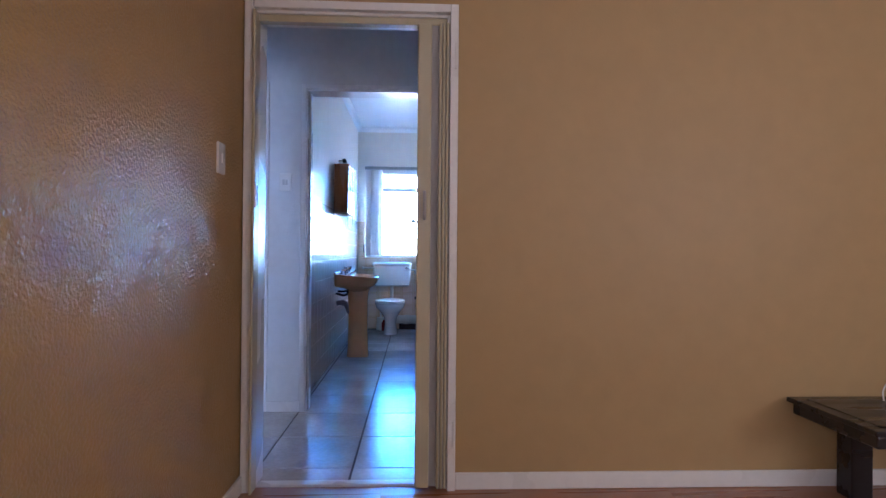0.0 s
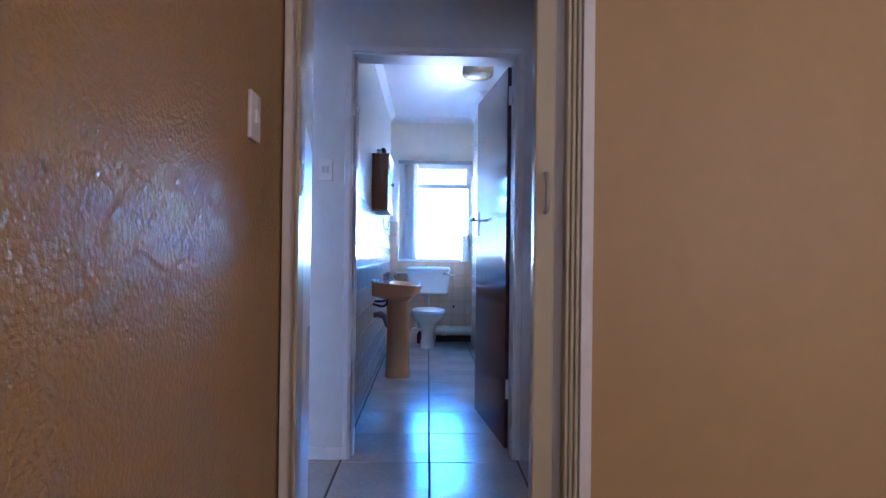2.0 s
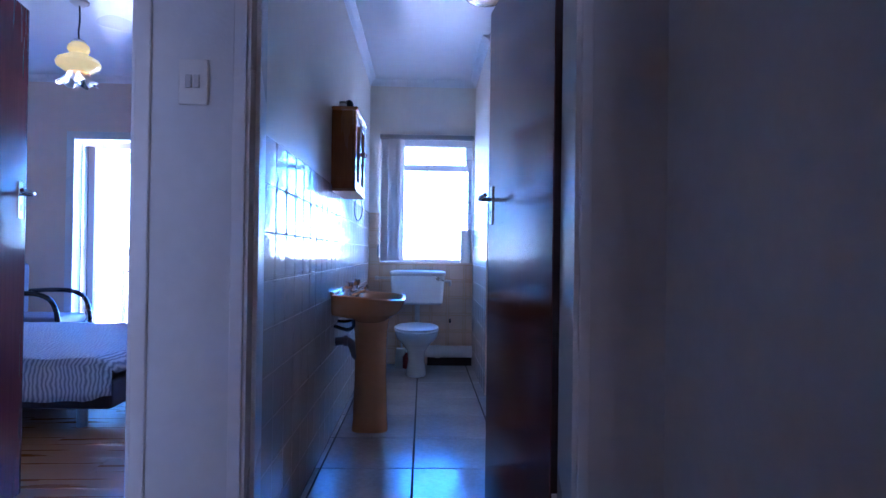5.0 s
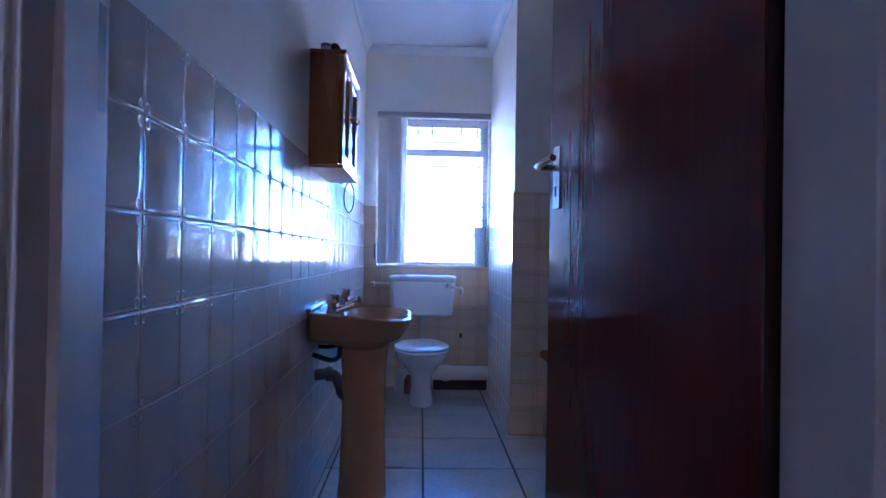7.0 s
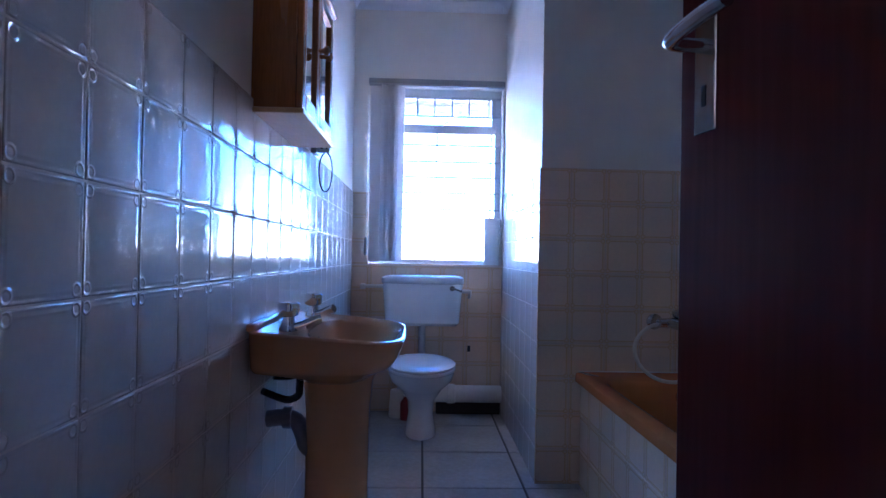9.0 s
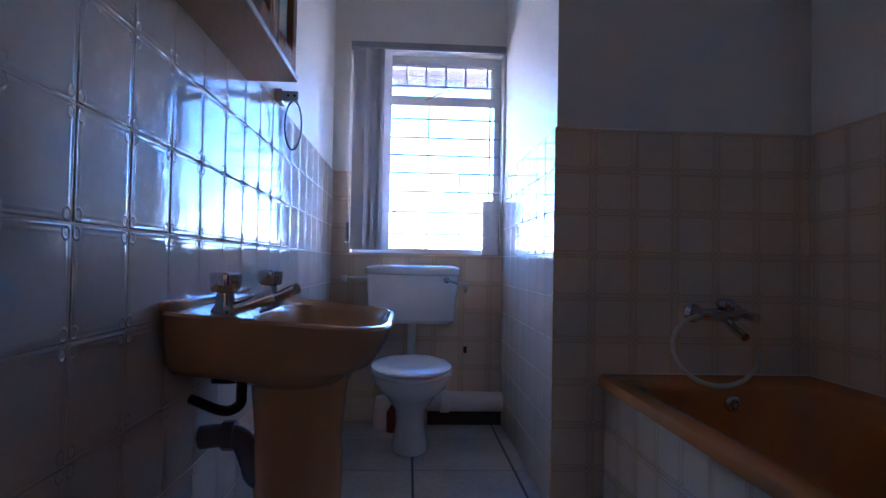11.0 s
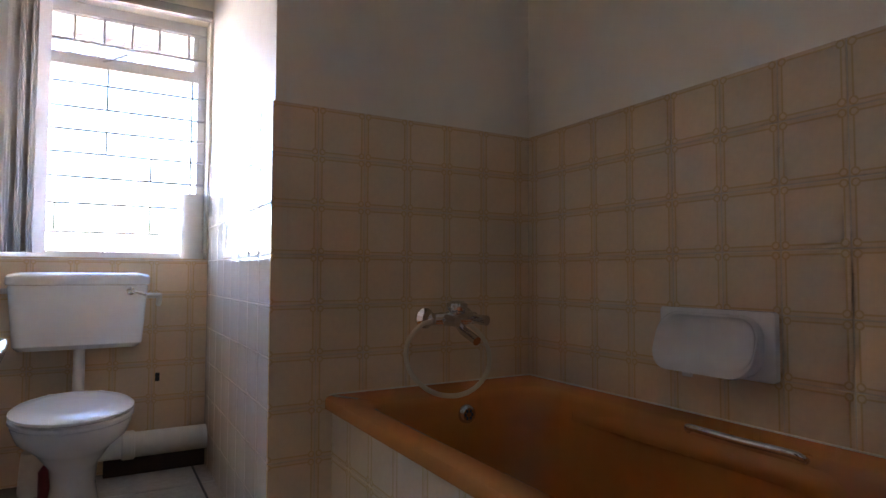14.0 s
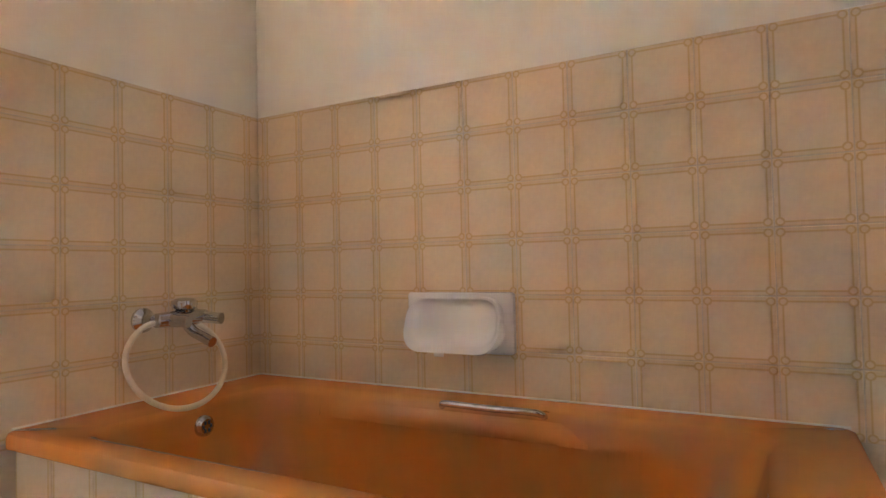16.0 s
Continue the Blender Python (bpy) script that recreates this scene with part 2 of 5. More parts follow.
def part(name, bm, mat, parent=None, label="", smooth=False):
    """Links a bmesh, given in world places, as one mesh, under a thing or a part."""
    bmesh.ops.recalc_face_normals(bm, faces=bm.faces)
    base = BASE.get(parent, Vector((0, 0, 0)))
    bm.transform(Matrix.Translation(-base))
    me = bpy.data.meshes.new(name)
    bm.to_mesh(me)
    bm.free()
    me.materials.append(mat)
    if smooth:
        me.polygons.foreach_set("use_smooth", [True] * len(me.polygons))
        me.set_sharp_from_angle(angle=radians(40))
    ob = new(name, me)
    if parent:
        ob.parent = parent
    BASE[ob] = base
    if label:
        ob["label"] = label
    return ob


def box(x0, x1, y0, y1, z0, z1, bevel=0.0, bm=None, m=None, segments=2):
    one = bmesh.new()
    bmesh.ops.create_cube(one, size=1, matrix=Matrix.Translation(((x0 + x1) / 2, (y0 + y1) / 2, (z0 + z1) / 2)) @ Matrix.Diagonal((x1 - x0, y1 - y0, z1 - z0, 1)))
    if bevel:
        bmesh.ops.bevel(one, geom=one.edges[:], offset=bevel, segments=segments, affect="EDGES", profile=0.5)
    if m:
        one.transform(m)
    return join(bm, one)


def join(bm, one):
    if bm is None:
        return one
    me = bpy.data.meshes.new("join")
    one.to_mesh(me)
    one.free()
    bm.from_mesh(me)
    bpy.data.meshes.remove(me)
    return bm


def loft(loops, cap_start=True, cap_end=True, bm=None):
    """Skins closed loops of equal length."""
    one = bmesh.new()
    rows = [[one.verts.new(p) for p in loop] for loop in loops]
    n = len(rows[0])
    for a, b in zip(rows, rows[1:]):
        for i in range(n):
            one.faces.new((a[i], a[(i + 1) % n], b[(i + 1) % n], b[i]))
    if cap_start:
        one.faces.new(rows[0])
    if cap_end:
        one.faces.new(rows[-1])
    return join(bm, one)


def rounded(x0, x1, y0, y1, r, z, n=6):
    """A rectangle with round corners, as a loop of points at height z."""
    pts = []
    for cx, cy, a in ((x1 - r, y0 + r, -90), (x1 - r, y1 - r, 0), (x0 + r, y1 - r, 90), (x0 + r, y0 + r, 180)):
        for i in range(n + 1):
            t = radians(a + 90 * i / n)
            pts.append((cx + r * math.cos(t), cy + r * math.sin(t), z))
    return pts


def oval(cx, cy, rx, ry, z, n=28, egg=0.0):
    """An oval loop; egg narrows its near (-y) end."""
    return [(cx + rx * math.cos(t) * (1 + egg * math.sin(t)), cy + ry * math.sin(t), z) for t in (2 * math.pi * i / n for i in range(n))]


def turned(profile, at, n=24, axis="z", bm=None, cap=True):
    """A turned shape from pairs of radius and height along an axis."""
    loops = []
    for r, h in profile:
        ring = []
        for i in range(n):
            c, s = r * math.cos(2 * math.pi * i / n), r * math.sin(2 * math.pi * i / n)
            ring.append(Vector(at) + Vector({"z": (c, s, h), "y": (c, h, s), "x": (h, c, s)}[axis]))
        loops.append(ring)
    return loft(loops, cap, cap, bm)


def tube(points, r, n=12, bm=None, closed=False):
    """A round tube through points, smoothed; r may be a list."""
    pts = [Vector(p) for p in points]
    fine = []
    k = len(pts)
    for i in range(k if closed else k - 1):
        p0, p1, p2, p3 = (pts[j % k] if closed else pts[min(max(j, 0), k - 1)] for j in (i - 1, i, i + 1, i + 2))
        for s in range(6):
            t = s / 6
            fine.append(0.5 * (2 * p1 + (p2 - p0) * t + (2 * p0 - 5 * p1 + 4 * p2 - p3) * t * t + (3 * p1 - p0 - 3 * p2 + p3) * t ** 3))
    if not closed:
        fine.append(pts[-1])
    loops, side = [], None
    for i, p in enumerate(fine):
        a, b = fine[i - 1 if closed else max(i - 1, 0)], fine[(i + 1) % len(fine) if closed else min(i + 1, len(fine) - 1)]
        d = (b - a).normalized()
        side = d.orthogonal().normalized() if side is None else (side - d * side.dot(d)).normalized()
        up = d.cross(side)
        loops.append([p + r * (side * math.cos(2 * math.pi * j / n) + up * math.sin(2 * math.pi * j / n)) for j in range(n)])
    if closed:
        loops.append(loops[0])
    return loft(loops, not closed, not closed, bm)


def setting(name, bm, mat, label="", parent=None):
    return tagged(part(name, bm, mat, parent, label), kind="structure")

# ---- the shell ----
LEFT, RIGHT = -0.878, 3.6            # lounge
W0, W1 = -0.035, 0.12                # wall between lounge and passage
P0, P1 = 1.18, 1.33                  # wall between passage and bathroom
BL, BR, BT, BW = -0.90, 0.99, 3.955, 5.13   # bathroom: left wall, bath wall, tap wall, window wall
PIER = 0.04                          # side of the pier by the window
TOP = 2.57                           # ceilings
TILE, TILE_TOP = 0.152, 1.368
OUT = 5.38                           # outer face of the house

setting("floor_lounge_slab", box(-1.0, RIGHT + 0.2, -4.8, 0.03, -0.15, -0.012), FLOOR_GROUT, "dark subfloor below orange laminate planks")
setting("floor_passage", box(-5.4, 1.2, 0.03, 1.26, -0.15, -0.004), FLOOR_GROUT, "dark grout bed below grey passage floor tiles")
setting("floor_bathroom", box(-1.02, 1.2, 1.26, OUT, -0.15, -0.004), FLOOR_GROUT, "dark grout bed below grey bathroom floor tiles")
setting("floor_bedroom_slab", box(-5.4, -1.02, 1.26, OUT, -0.15, -0.012), FLOOR_GROUT, "dark subfloor below brown bedroom planks")

ceiling_b = setting("ceiling_bathroom", box(BL, BR, P1, BW, TOP, TOP + 0.12), CEILING, "white gloss-painted bathroom ceiling")
setting("ceiling_passage", box(-5.2, 1.0, W1, P0, TOP, TOP + 0.12), CEILING, "white passage ceiling")
setting("ceiling_bedroom", box(-5.2, -1.02, P1, 5.25, TOP, TOP + 0.12), CEILING, "white bedroom ceiling")
setting("ceiling_lounge", box(LEFT, RIGHT, -4.6, W0, TOP, TOP + 0.12), CEILING, "white lounge ceiling")
setting("roof", box(-5.6, 3.9, -5.0, OUT + 0.45, TOP + 0.13, TOP + 0.25), PLASTER, "flat roof slab over the house")

# lounge
west = bmesh.new()
for y0, y1, z0, z1 in ((-4.75, -4.4, 0, TOP + .12), (-3.3, W1, 0, TOP + .12), (-4.4, -3.3, 0, 0.85), (-4.4, -3.3, 2.15, TOP + .12)):
    box(LEFT - 0.15, LEFT, y0, y1, z0, z1, bm=west)
# Panel behind the added west lamp keeps the sky out.
box(LEFT - 0.145, LEFT - 0.10, -4.4, -3.3, 0.85, 2.15, bm=west)
setting("wall_lounge_west", west, TAN_LUMPY, "tan gloss-painted wall with orange-peel texture")
south = bmesh.new()
for x0, x1, z0, z1 in ((LEFT, 1.9, 0, TOP + .12), (3.55, RIGHT, 0, TOP + .12), (1.9, 3.55, 0, 0.95), (1.9, 3.55, 2.25, TOP + .12)):
    box(x0, x1, -4.75, -4.6, z0, z1, bm=south)
# Recess is shut behind the south lamp, so no sky enters here.
box(1.9, 3.55, -4.745, -4.70, 0.95, 2.25, bm=south)
setting("wall_lounge_south", south, TAN, "unseen tan painted wall with a closed recess for a lamp")
setting("wall_lounge_east", box(RIGHT, RIGHT + 0.15, -4.75, W1, 0, TOP + 0.12), TAN, "tan painted wall")
D0, D1, DT = -0.838, -0.028, 1.985   # folding door's opening
n1 = bmesh.new()
box(LEFT, D0 - 0.004, W0, W1, 0, TOP + 0.12, bm=n1)
box(D1 + 0.004, RIGHT, W0, W1, 0, TOP + 0.12, bm=n1)
box(D0 - 0.004, D1 + 0.004, W0, W1, DT + 0.004, TOP + 0.12, bm=n1)
setting("wall_lounge_north", n1, TAN, "tan gloss-painted wall round the folding door")
# passage faces of that wall
n2 = bmesh.new()
box(LEFT - 0.15, D0 - 0.006, W1 + 0.0005, W1 + 0.006, 0, TOP, bm=n2)
box(D1 + 0.006, 0.19, W1 + 0.0005, W1 + 0.006, 0, TOP, bm=n2)
box(D0 - 0.006, D1 + 0.006, W1 + 0.0005, W1 + 0.006, DT + 0.006, TOP, bm=n2)
setting("wall_passage_south", n2, PASSAGE, "off-white passage wall")
S0, S1 = -2.15, -1.25                # doorway of an unseen room, added to light the passage
n4 = bmesh.new()
for x0, x1, z0, z1 in ((-5.2, S0, 0, TOP + .12), (S1, LEFT - 0.15, 0, TOP + .12), (S0, S1, 2.0, TOP + .12)):
    box(x0, x1, W1 - 0.15, W1 + 0.006, z0, z1, bm=n4)
setting("wall_study_north", n4, PASSAGE, "unseen off-white wall with an added doorway for lamp light")
n5 = bmesh.new()
for x0, x1, z0, z1 in ((-5.2, -3.2, 0, TOP + .12), (-1.6, LEFT - 0.15, 0, TOP + .12), (-3.2, -1.6, 0, 0.8), (-3.2, -1.6, 2.1, TOP + .12)):
    box(x0, x1, -3.15, -3.0, z0, z1, bm=n5)
# Back of the lamp recess in the added room, closed against the sky.
box(-3.2, -1.6, -3.14, -3.10, 0.8, 2.1, bm=n5)
setting("wall_study_south", n5, PASSAGE, "plain wall of an unseen added room, with a lamp recess")
setting("wall_study_west", box(-5.35, -5.2, -3.15, W1 + 0.006, 0, TOP + 0.12), PASSAGE, "plain wall of an unseen added room")
setting("ceiling_study", box(-5.2, LEFT - 0.15, -3.0, W1 - 0.15, TOP, TOP + 0.12), CEILING, "white ceiling of an unseen added room")
setting("floor_study", box(-5.4, -1.0, -3.2, 0.03, -0.15, 0.0), PLANK, "brown laminate floor of an unseen added room")
setting("wall_passage_east", box(0.19, 0.34, W1 + 0.006, P0, 0, TOP), PASSAGE, "off-white end wall of the passage")
setting("wall_passage_west", box(-5.35, -5.2, W1 + 0.007, P1, 0, TOP + 0.12), PASSAGE, "passage end wall")
# wall with the doors of bathroom and bedroom
B0, B1, BH = -0.845, -0.028, 1.99    # bathroom door opening
E0, E1 = -1.93, -1.105               # bedroom door opening
n3 = bmesh.new()
box(E1 + 0.004, B0 - 0.004, P0, P1, 0, TOP + 0.12, bm=n3)
box(B1 + 0.004, 1.14, P0, P1, 0, TOP + 0.12, bm=n3)
box(B0 - 0.004, B1 + 0.004, P0, P1, BH + 0.004, TOP + 0.12, bm=n3)
box(-5.35, E0 - 0.004, P0, P1, 0, TOP + 0.12, bm=n3)
box(E0 - 0.004, E1 + 0.004, P0, P1, BH + 0.004, TOP + 0.12, bm=n3)
setting("wall_passage_north", n3, PASSAGE, "off-white wall with two door openings")

# bathroom
wall_left = setting("wall_bathroom_west", box(-1.02, BL - 0.008, P1, BW + 0.25, 0, TOP + 0.12), WHITE, "white wall, tiled to shoulder height")
wall_bath = setting("wall_bathroom_east", box(BR + 0.008, 1.14, P1, BT + 0.15, 0, TOP + 0.12), WHITE, "white wall above cream moulded tiles")
wall_tap = setting("wall_bath_end", box(PIER + 0.008, BR + 0.008, BT + 0.008, OUT, 0, TOP + 0.12), WHITE, "white wall above cream tiles at the tap end")
O0, O1, OZ0, OZ1 = -0.80, 0.033, 0.921, 2.05   # bathroom window opening
ww = bmesh.new()
box(BL - 0.008, O0, BW + 0.008, OUT, 0, TOP + 0.12, bm=ww)
box(O0, PIER + 0.008, BW + 0.008, OUT, 0, OZ0 - 0.006, bm=ww)
box(O0, PIER + 0.008, BW + 0.008, OUT, OZ1, TOP + 0.12, bm=ww)
box(O1, PIER + 0.008, BW + 0.008, OUT, OZ0 - 0.006, OZ1, bm=ww)
wall_window = setting("wall_bathroom_north", ww, WHITE, "white wall with the bathroom window")

# bedroom
setting("wall_bedroom_west", box(-5.35, -5.2, P1, OUT, 0, TOP + 0.12), BEDROOM, "pinkish painted bedroom wall")
setting("wall_bedroom_east", box(-1.06, -1.0205, P1, OUT, 0, TOP + 0.12), BEDROOM, "pinkish painted bedroom wall")
G0, G1, GT = -3.62, -2.80, 2.03      # glass door opening
F0, F1, FZ0, FZ1 = -2.66, -1.5, 1.0, 2.06   # bedroom window opening
FAR = 5.25
nb = bmesh.new()
for x0, x1, z0, z1 in ((-5.35, G0, 0, TOP + .12), (G0, G1, GT, TOP + .12), (G1, F0, 0, TOP + .12), (F0, F1, 0, FZ0), (F0, F1, FZ1, TOP + .12), (F1, -1.06, 0, TOP + .12)):
    box(x0, x1, FAR, OUT, z0, z1, bm=nb)
setting("wall_bedroom_north", nb, BEDROOM, "pinkish bedroom wall with glass door and window")

# outside
setting("ground", box(-60, 60, -60, 60, -0.6, -0.16), CONCRETE, "pale concrete ground outside")
eave = thing("eave", (0, OUT, 2.08), "pinkish boarded roof eave outside the window", "roof eave", kind="structure")
part("soffit", box(-5.6, 3.9, OUT, OUT + 0.42, 2.10, 2.13), PINK_SOFFIT, eave)
part("fascia", box(-5.6, 3.9, OUT + 0.42, OUT + 0.45, 2.01, TOP + 0.13), PINK_SOFFIT, eave)


# ---- frames, skirtings, cornices ----
def door_frame(name, x0, x1, top, y0, y1, mat, label, face=0.03, proud=0.01, front=0.0):
    """A pressed frame that wraps the opening of a wall."""
    f = thing(name, ((x0 + x1) / 2, y0, 0), label, "door frame", kind="structure")
    for nm, a, b in (("jamb", x0 - face, x0 + 0.0), ("jamb", x1, x1 + face)):
        bm = box(x0 - 0.003 if a < x0 else x1 - 0.012, x0 + 0.012 if a < x0 else x1 + 0.003, y0, y1, 0, top, 0.002)
        for ya, yb in ((y0 - proud - front, y0 + 0.002), (y1 - 0.002, y1 + proud)):
            box(a, b + (0.004 if a < x0 else 0), ya, yb, 0, top + face, 0.003, bm)
        part(nm, bm, mat, f)
    bm = box(x0 + 0.012, x1 - 0.012, y0, y1, top - 0.012, top + 0.003, 0.002)
    for ya, yb in ((y0 - proud - front, y0 + 0.002), (y1 - 0.002, y1 + proud)):
        box(x0 + 0.004, x1, ya, yb, top, top + face, 0.003, bm)
    part("head", bm, mat, f)
    return f


frame_1 = door_frame("door_frame_1", D0, D1, DT, W0, W1 + 0.006, GLOSS, "cream-painted frame of the folding door", 0.034, front=0.018)
frame_2 = door_frame("door_frame_2", B0, B1, BH, P0, P1, TRIM, "white-painted steel frame of the bathroom door", 0.028)
frame_3 = door_frame("door_frame_3", E0, E1, BH, P0, P1, TRIM, "white-painted steel frame of the bedroom door", 0.036)
part("stop", box(B0 + 0.012, B0 + 0.024, P0 + 0.045, P1 - 0.045, 0, BH - 0.012, 0.002), TRIM, frame_2)
part("strike_plate", box(B0 + 0.0125, B0 + 0.0145, P1 - 0.042, P1 - 0.012, 1.16, 1.28, 0.0005), STEEL, frame_2, "steel strike plate")
part("closing_strip", box(D0 + 0.004, D0 + 0.016, W0 - 0.046, W0 + 0.034, 0.0, DT - 0.013, 0.003), PVC, frame_1, "cream plastic closing strip")
strike = box(D0 + 0.0155, D0 + 0.023, W0 - 0.044, W0 - 0.016, 1.165, 1.262, 0.003)
part("strike_plate", strike, PLASTIC_WHITE, frame_1, "cream plastic latch keeper")
part("latch_slot", box(D0 + 0.0225, D0 + 0.0240, W0 - 0.027, W0 - 0.020, 1.172, 1.255), BLACK, frame_1)
part("head_track", box(D0 + 0.012, D1 - 0.012, W0 + 0.012, W0 + 0.055, DT - 0.042, DT - 0.012, 0.003), PVC, frame_1, "plastic top track of the folding door")
part("hinge", box(D1 + 0.020, D1 + 0.031, W0 - 0.034, W0 - 0.027, 1.75, 1.86, 0.002), GLOSS, frame_1)
part("hinge", box(D1 + 0.020, D1 + 0.031, W0 - 0.034, W0 - 0.027, 0.18, 0.29, 0.002), GLOSS, frame_1)
setting("threshold_1", box(D0 + 0.012, D1 - 0.012, 0.005, 0.055, -0.01, 0.008, 0.003), GLOSS, "worn painted threshold strip")


def skirting(name, x0, x1, y0, y1, high, mat, label):
    bm = box(x0, x1, y0, y1, 0, high, 0.004)
    return setting(name, bm, mat, label)


skirting("baseboard_1", D1 + 0.036, RIGHT, W0 - 0.014, W0 - 0.0005, 0.07, GLOSS, "cream painted skirting board")
skirting("baseboard_2", LEFT + 0.0005, LEFT + 0.014, -4.6, W0 - 0.016, 0.07, GLOSS, "cream painted skirting board")
skirting("baseboard_3", E1 + 0.037, B0 - 0.029, P0 - 0.013, P0 - 0.0005, 0.065, TRIM, "white painted skirting board")
skirting("baseboard_4", B1 + 0.03, 0.19, P0 - 0.013, P0 - 0.0005, 0.065, TRIM, "white painted skirting board")
skirting("baseboard_5", 0.176, 0.1895, W1 + 0.007, P0 - 0.014, 0.065, TRIM, "white painted skirting board")


def cornice(name, a, b, inward, label):
    """A hollow moulding between wall and ceiling along a to b."""
    a, b, w = Vector(a), Vector(b), Vector(inward)
    prof = [(0.0005, -0.055), (0.006, -0.053), (0.010, -0.042), (0.022, -0.023), (0.041, -0.010), (0.051, -0.006), (0.053, -0.0005), (0.0005, -0.0005)]
    return setting(name, loft([[p + w * u + Vector((0, 0, v)) for u, v in prof] for p in (a, b)]), CEILING, label)


cornice("trim_1", (BL - 0.008, P1, TOP), (BL - 0.008, BW, TOP), (1, 0, 0), "white coved ceiling cornice")
cornice("trim_2", (BL, BW + 0.008, TOP), (PIER, BW + 0.008, TOP), (0, -1, 0), "white coved ceiling cornice")
cornice("trim_3", (PIER + 0.008, BT, TOP), (PIER + 0.008, BW, TOP), (-1, 0, 0), "white coved ceiling cornice")
cornice("trim_4", (PIER, BT + 0.008, TOP), (BR, BT + 0.008, TOP), (0, -1, 0), "white coved ceiling cornice")
cornice("trim_5", (BR + 0.008, P1, TOP), (BR + 0.008, BT, TOP), (-1, 0, 0), "white coved ceiling cornice")
cornice("trim_6", (-5.2, FAR, TOP), (-1.06, FAR, TOP), (0, -1, 0), "white coved ceiling cornice")

# ---- doors ----
# folding door, pushed together at its hinge side
fold = thing("folding_door", (-0.09, 0.0, 0.008), "cream plastic folding door pushed open into a stack of pleats", "folding door")
part("lead_post", box(-0.162, -0.104, W0 - 0.022, W0 + 0.034, 0.01, 1.94, 0.006), PVC, fold)
part("end_seal", box(-0.104, -0.074, W0 + 0.004, W0 + 0.030, 0.01, 1.94, 0.002), PVC_GREY, fold, "grey soft hinge strip")
for i in range(3):
    x = -0.074 + i * 0.0145
    part("pleat", box(x, x + 0.0110, W0 - 0.034, W0 + 0.085, 0.012, 1.94, 0.004), PVC, fold)
    part("pleat_hinge", box(x + 0.0110, x + 0.0145, W0 - 0.015, W0 + 0.07, 0.012, 1.94), PVC_GREY, fold, "grey soft hinge strip")
handle = tube([(-0.130, W0 - 0.021, 1.238), (-0.130, W0 - 0.040, 1.232), (-0.130, W0 - 0.047, 1.21), (-0.130, W0 - 0.047, 1.16), (-0.130, W0 - 0.040, 1.135), (-0.130, W0 - 0.021, 1.128)], 0.007)
part("handle", handle, PVC_GREY, fold, "beige plastic pull handle", True)


def lever_set(leaf, m, side, mat=CHROME):
    """Backplate, lever and keyhole on one face of a door leaf; m leads from the leaf's own axes."""
    plate = box(0.040, 0.080, 0, 0.006, 1.122, 1.272, 0.002, m=m)
    p = part("backplate", plate, mat, leaf, "worn chrome backplate")
    lever = tube([(0.060, 0.0, 1.221), (0.060, 0.045, 1.221), (0.080, 0.054, 1.222), (0.120, 0.054, 1.225), (0.165, 0.050, 1.228)], 0.0085)
    for bm in (lever,):
        bm.transform(m)
    part("lever", lever, mat, leaf, "chrome lever handle", True)
    key = box(0.056, 0.064, 0.0055, 0.0068, 1.152, 1.176, m=m)
    part("keyhole", key, BLACK, leaf)
    return p


def door_leaf(name, hinge, free, label, both=True, hinges=True):
    """A flush varnished leaf between two points of the plan, its seen face on the line."""
    h, e = Vector((*hinge, 0)), Vector((*free, 0))
    d = (e - h).normalized()
    wide = (e - h).length
    nrm = Vector((-d.y, d.x, 0))
    leaf = thing(name, (*hinge, 0.008), label, "door")
    m = Matrix(((d.x, nrm.x, 0, h.x), (d.y, nrm.y, 0, h.y), (0, 0, 1, 0), (0, 0, 0, 1)))
    part("leaf", box(0.0025, wide - 0.002, -0.038, 0, 0.008, 1.978, 0.002, m=m), MAHOGANY, leaf)
    part("hinge_edge", box(0, 0.0025, -0.038, -0.001, 0.008, 1.978, m=m), DARK_WOOD_AND_SHADE, leaf)
    face = Matrix(((-d.x, nrm.x, 0, e.x), (-d.y, nrm.y, 0, e.y), (0, 0, 1, 0), (0, 0, 0, 1)))
    lever_set(leaf, face, 1)
    back = Matrix(((-d.x, -nrm.x, 0, e.x - nrm.x * 0.038), (-d.y, -nrm.y, 0, e.y - nrm.y * 0.038), (0, 0, 1, 0), (0, 0, 0, 1)))
    lever_set(leaf, back, -1)
    for z in (1.78, 0.26):
        part("hinge", box(-0.004, 0.0, -0.046, -0.004, z, z + 0.10, 0.001, m=m), TRIM, leaf, "white-painted butt hinge")
    return leaf


door_leaf("door_1", (-0.058, 1.335), (-0.150, 2.120), "dark reddish-brown varnished flush door standing open into the bathroom")
bed_leaf = door_leaf("door_2", (-1.915, 1.40), (-2.075, 2.215), "dark reddish-brown varnished flush door standing open into the bedroom")


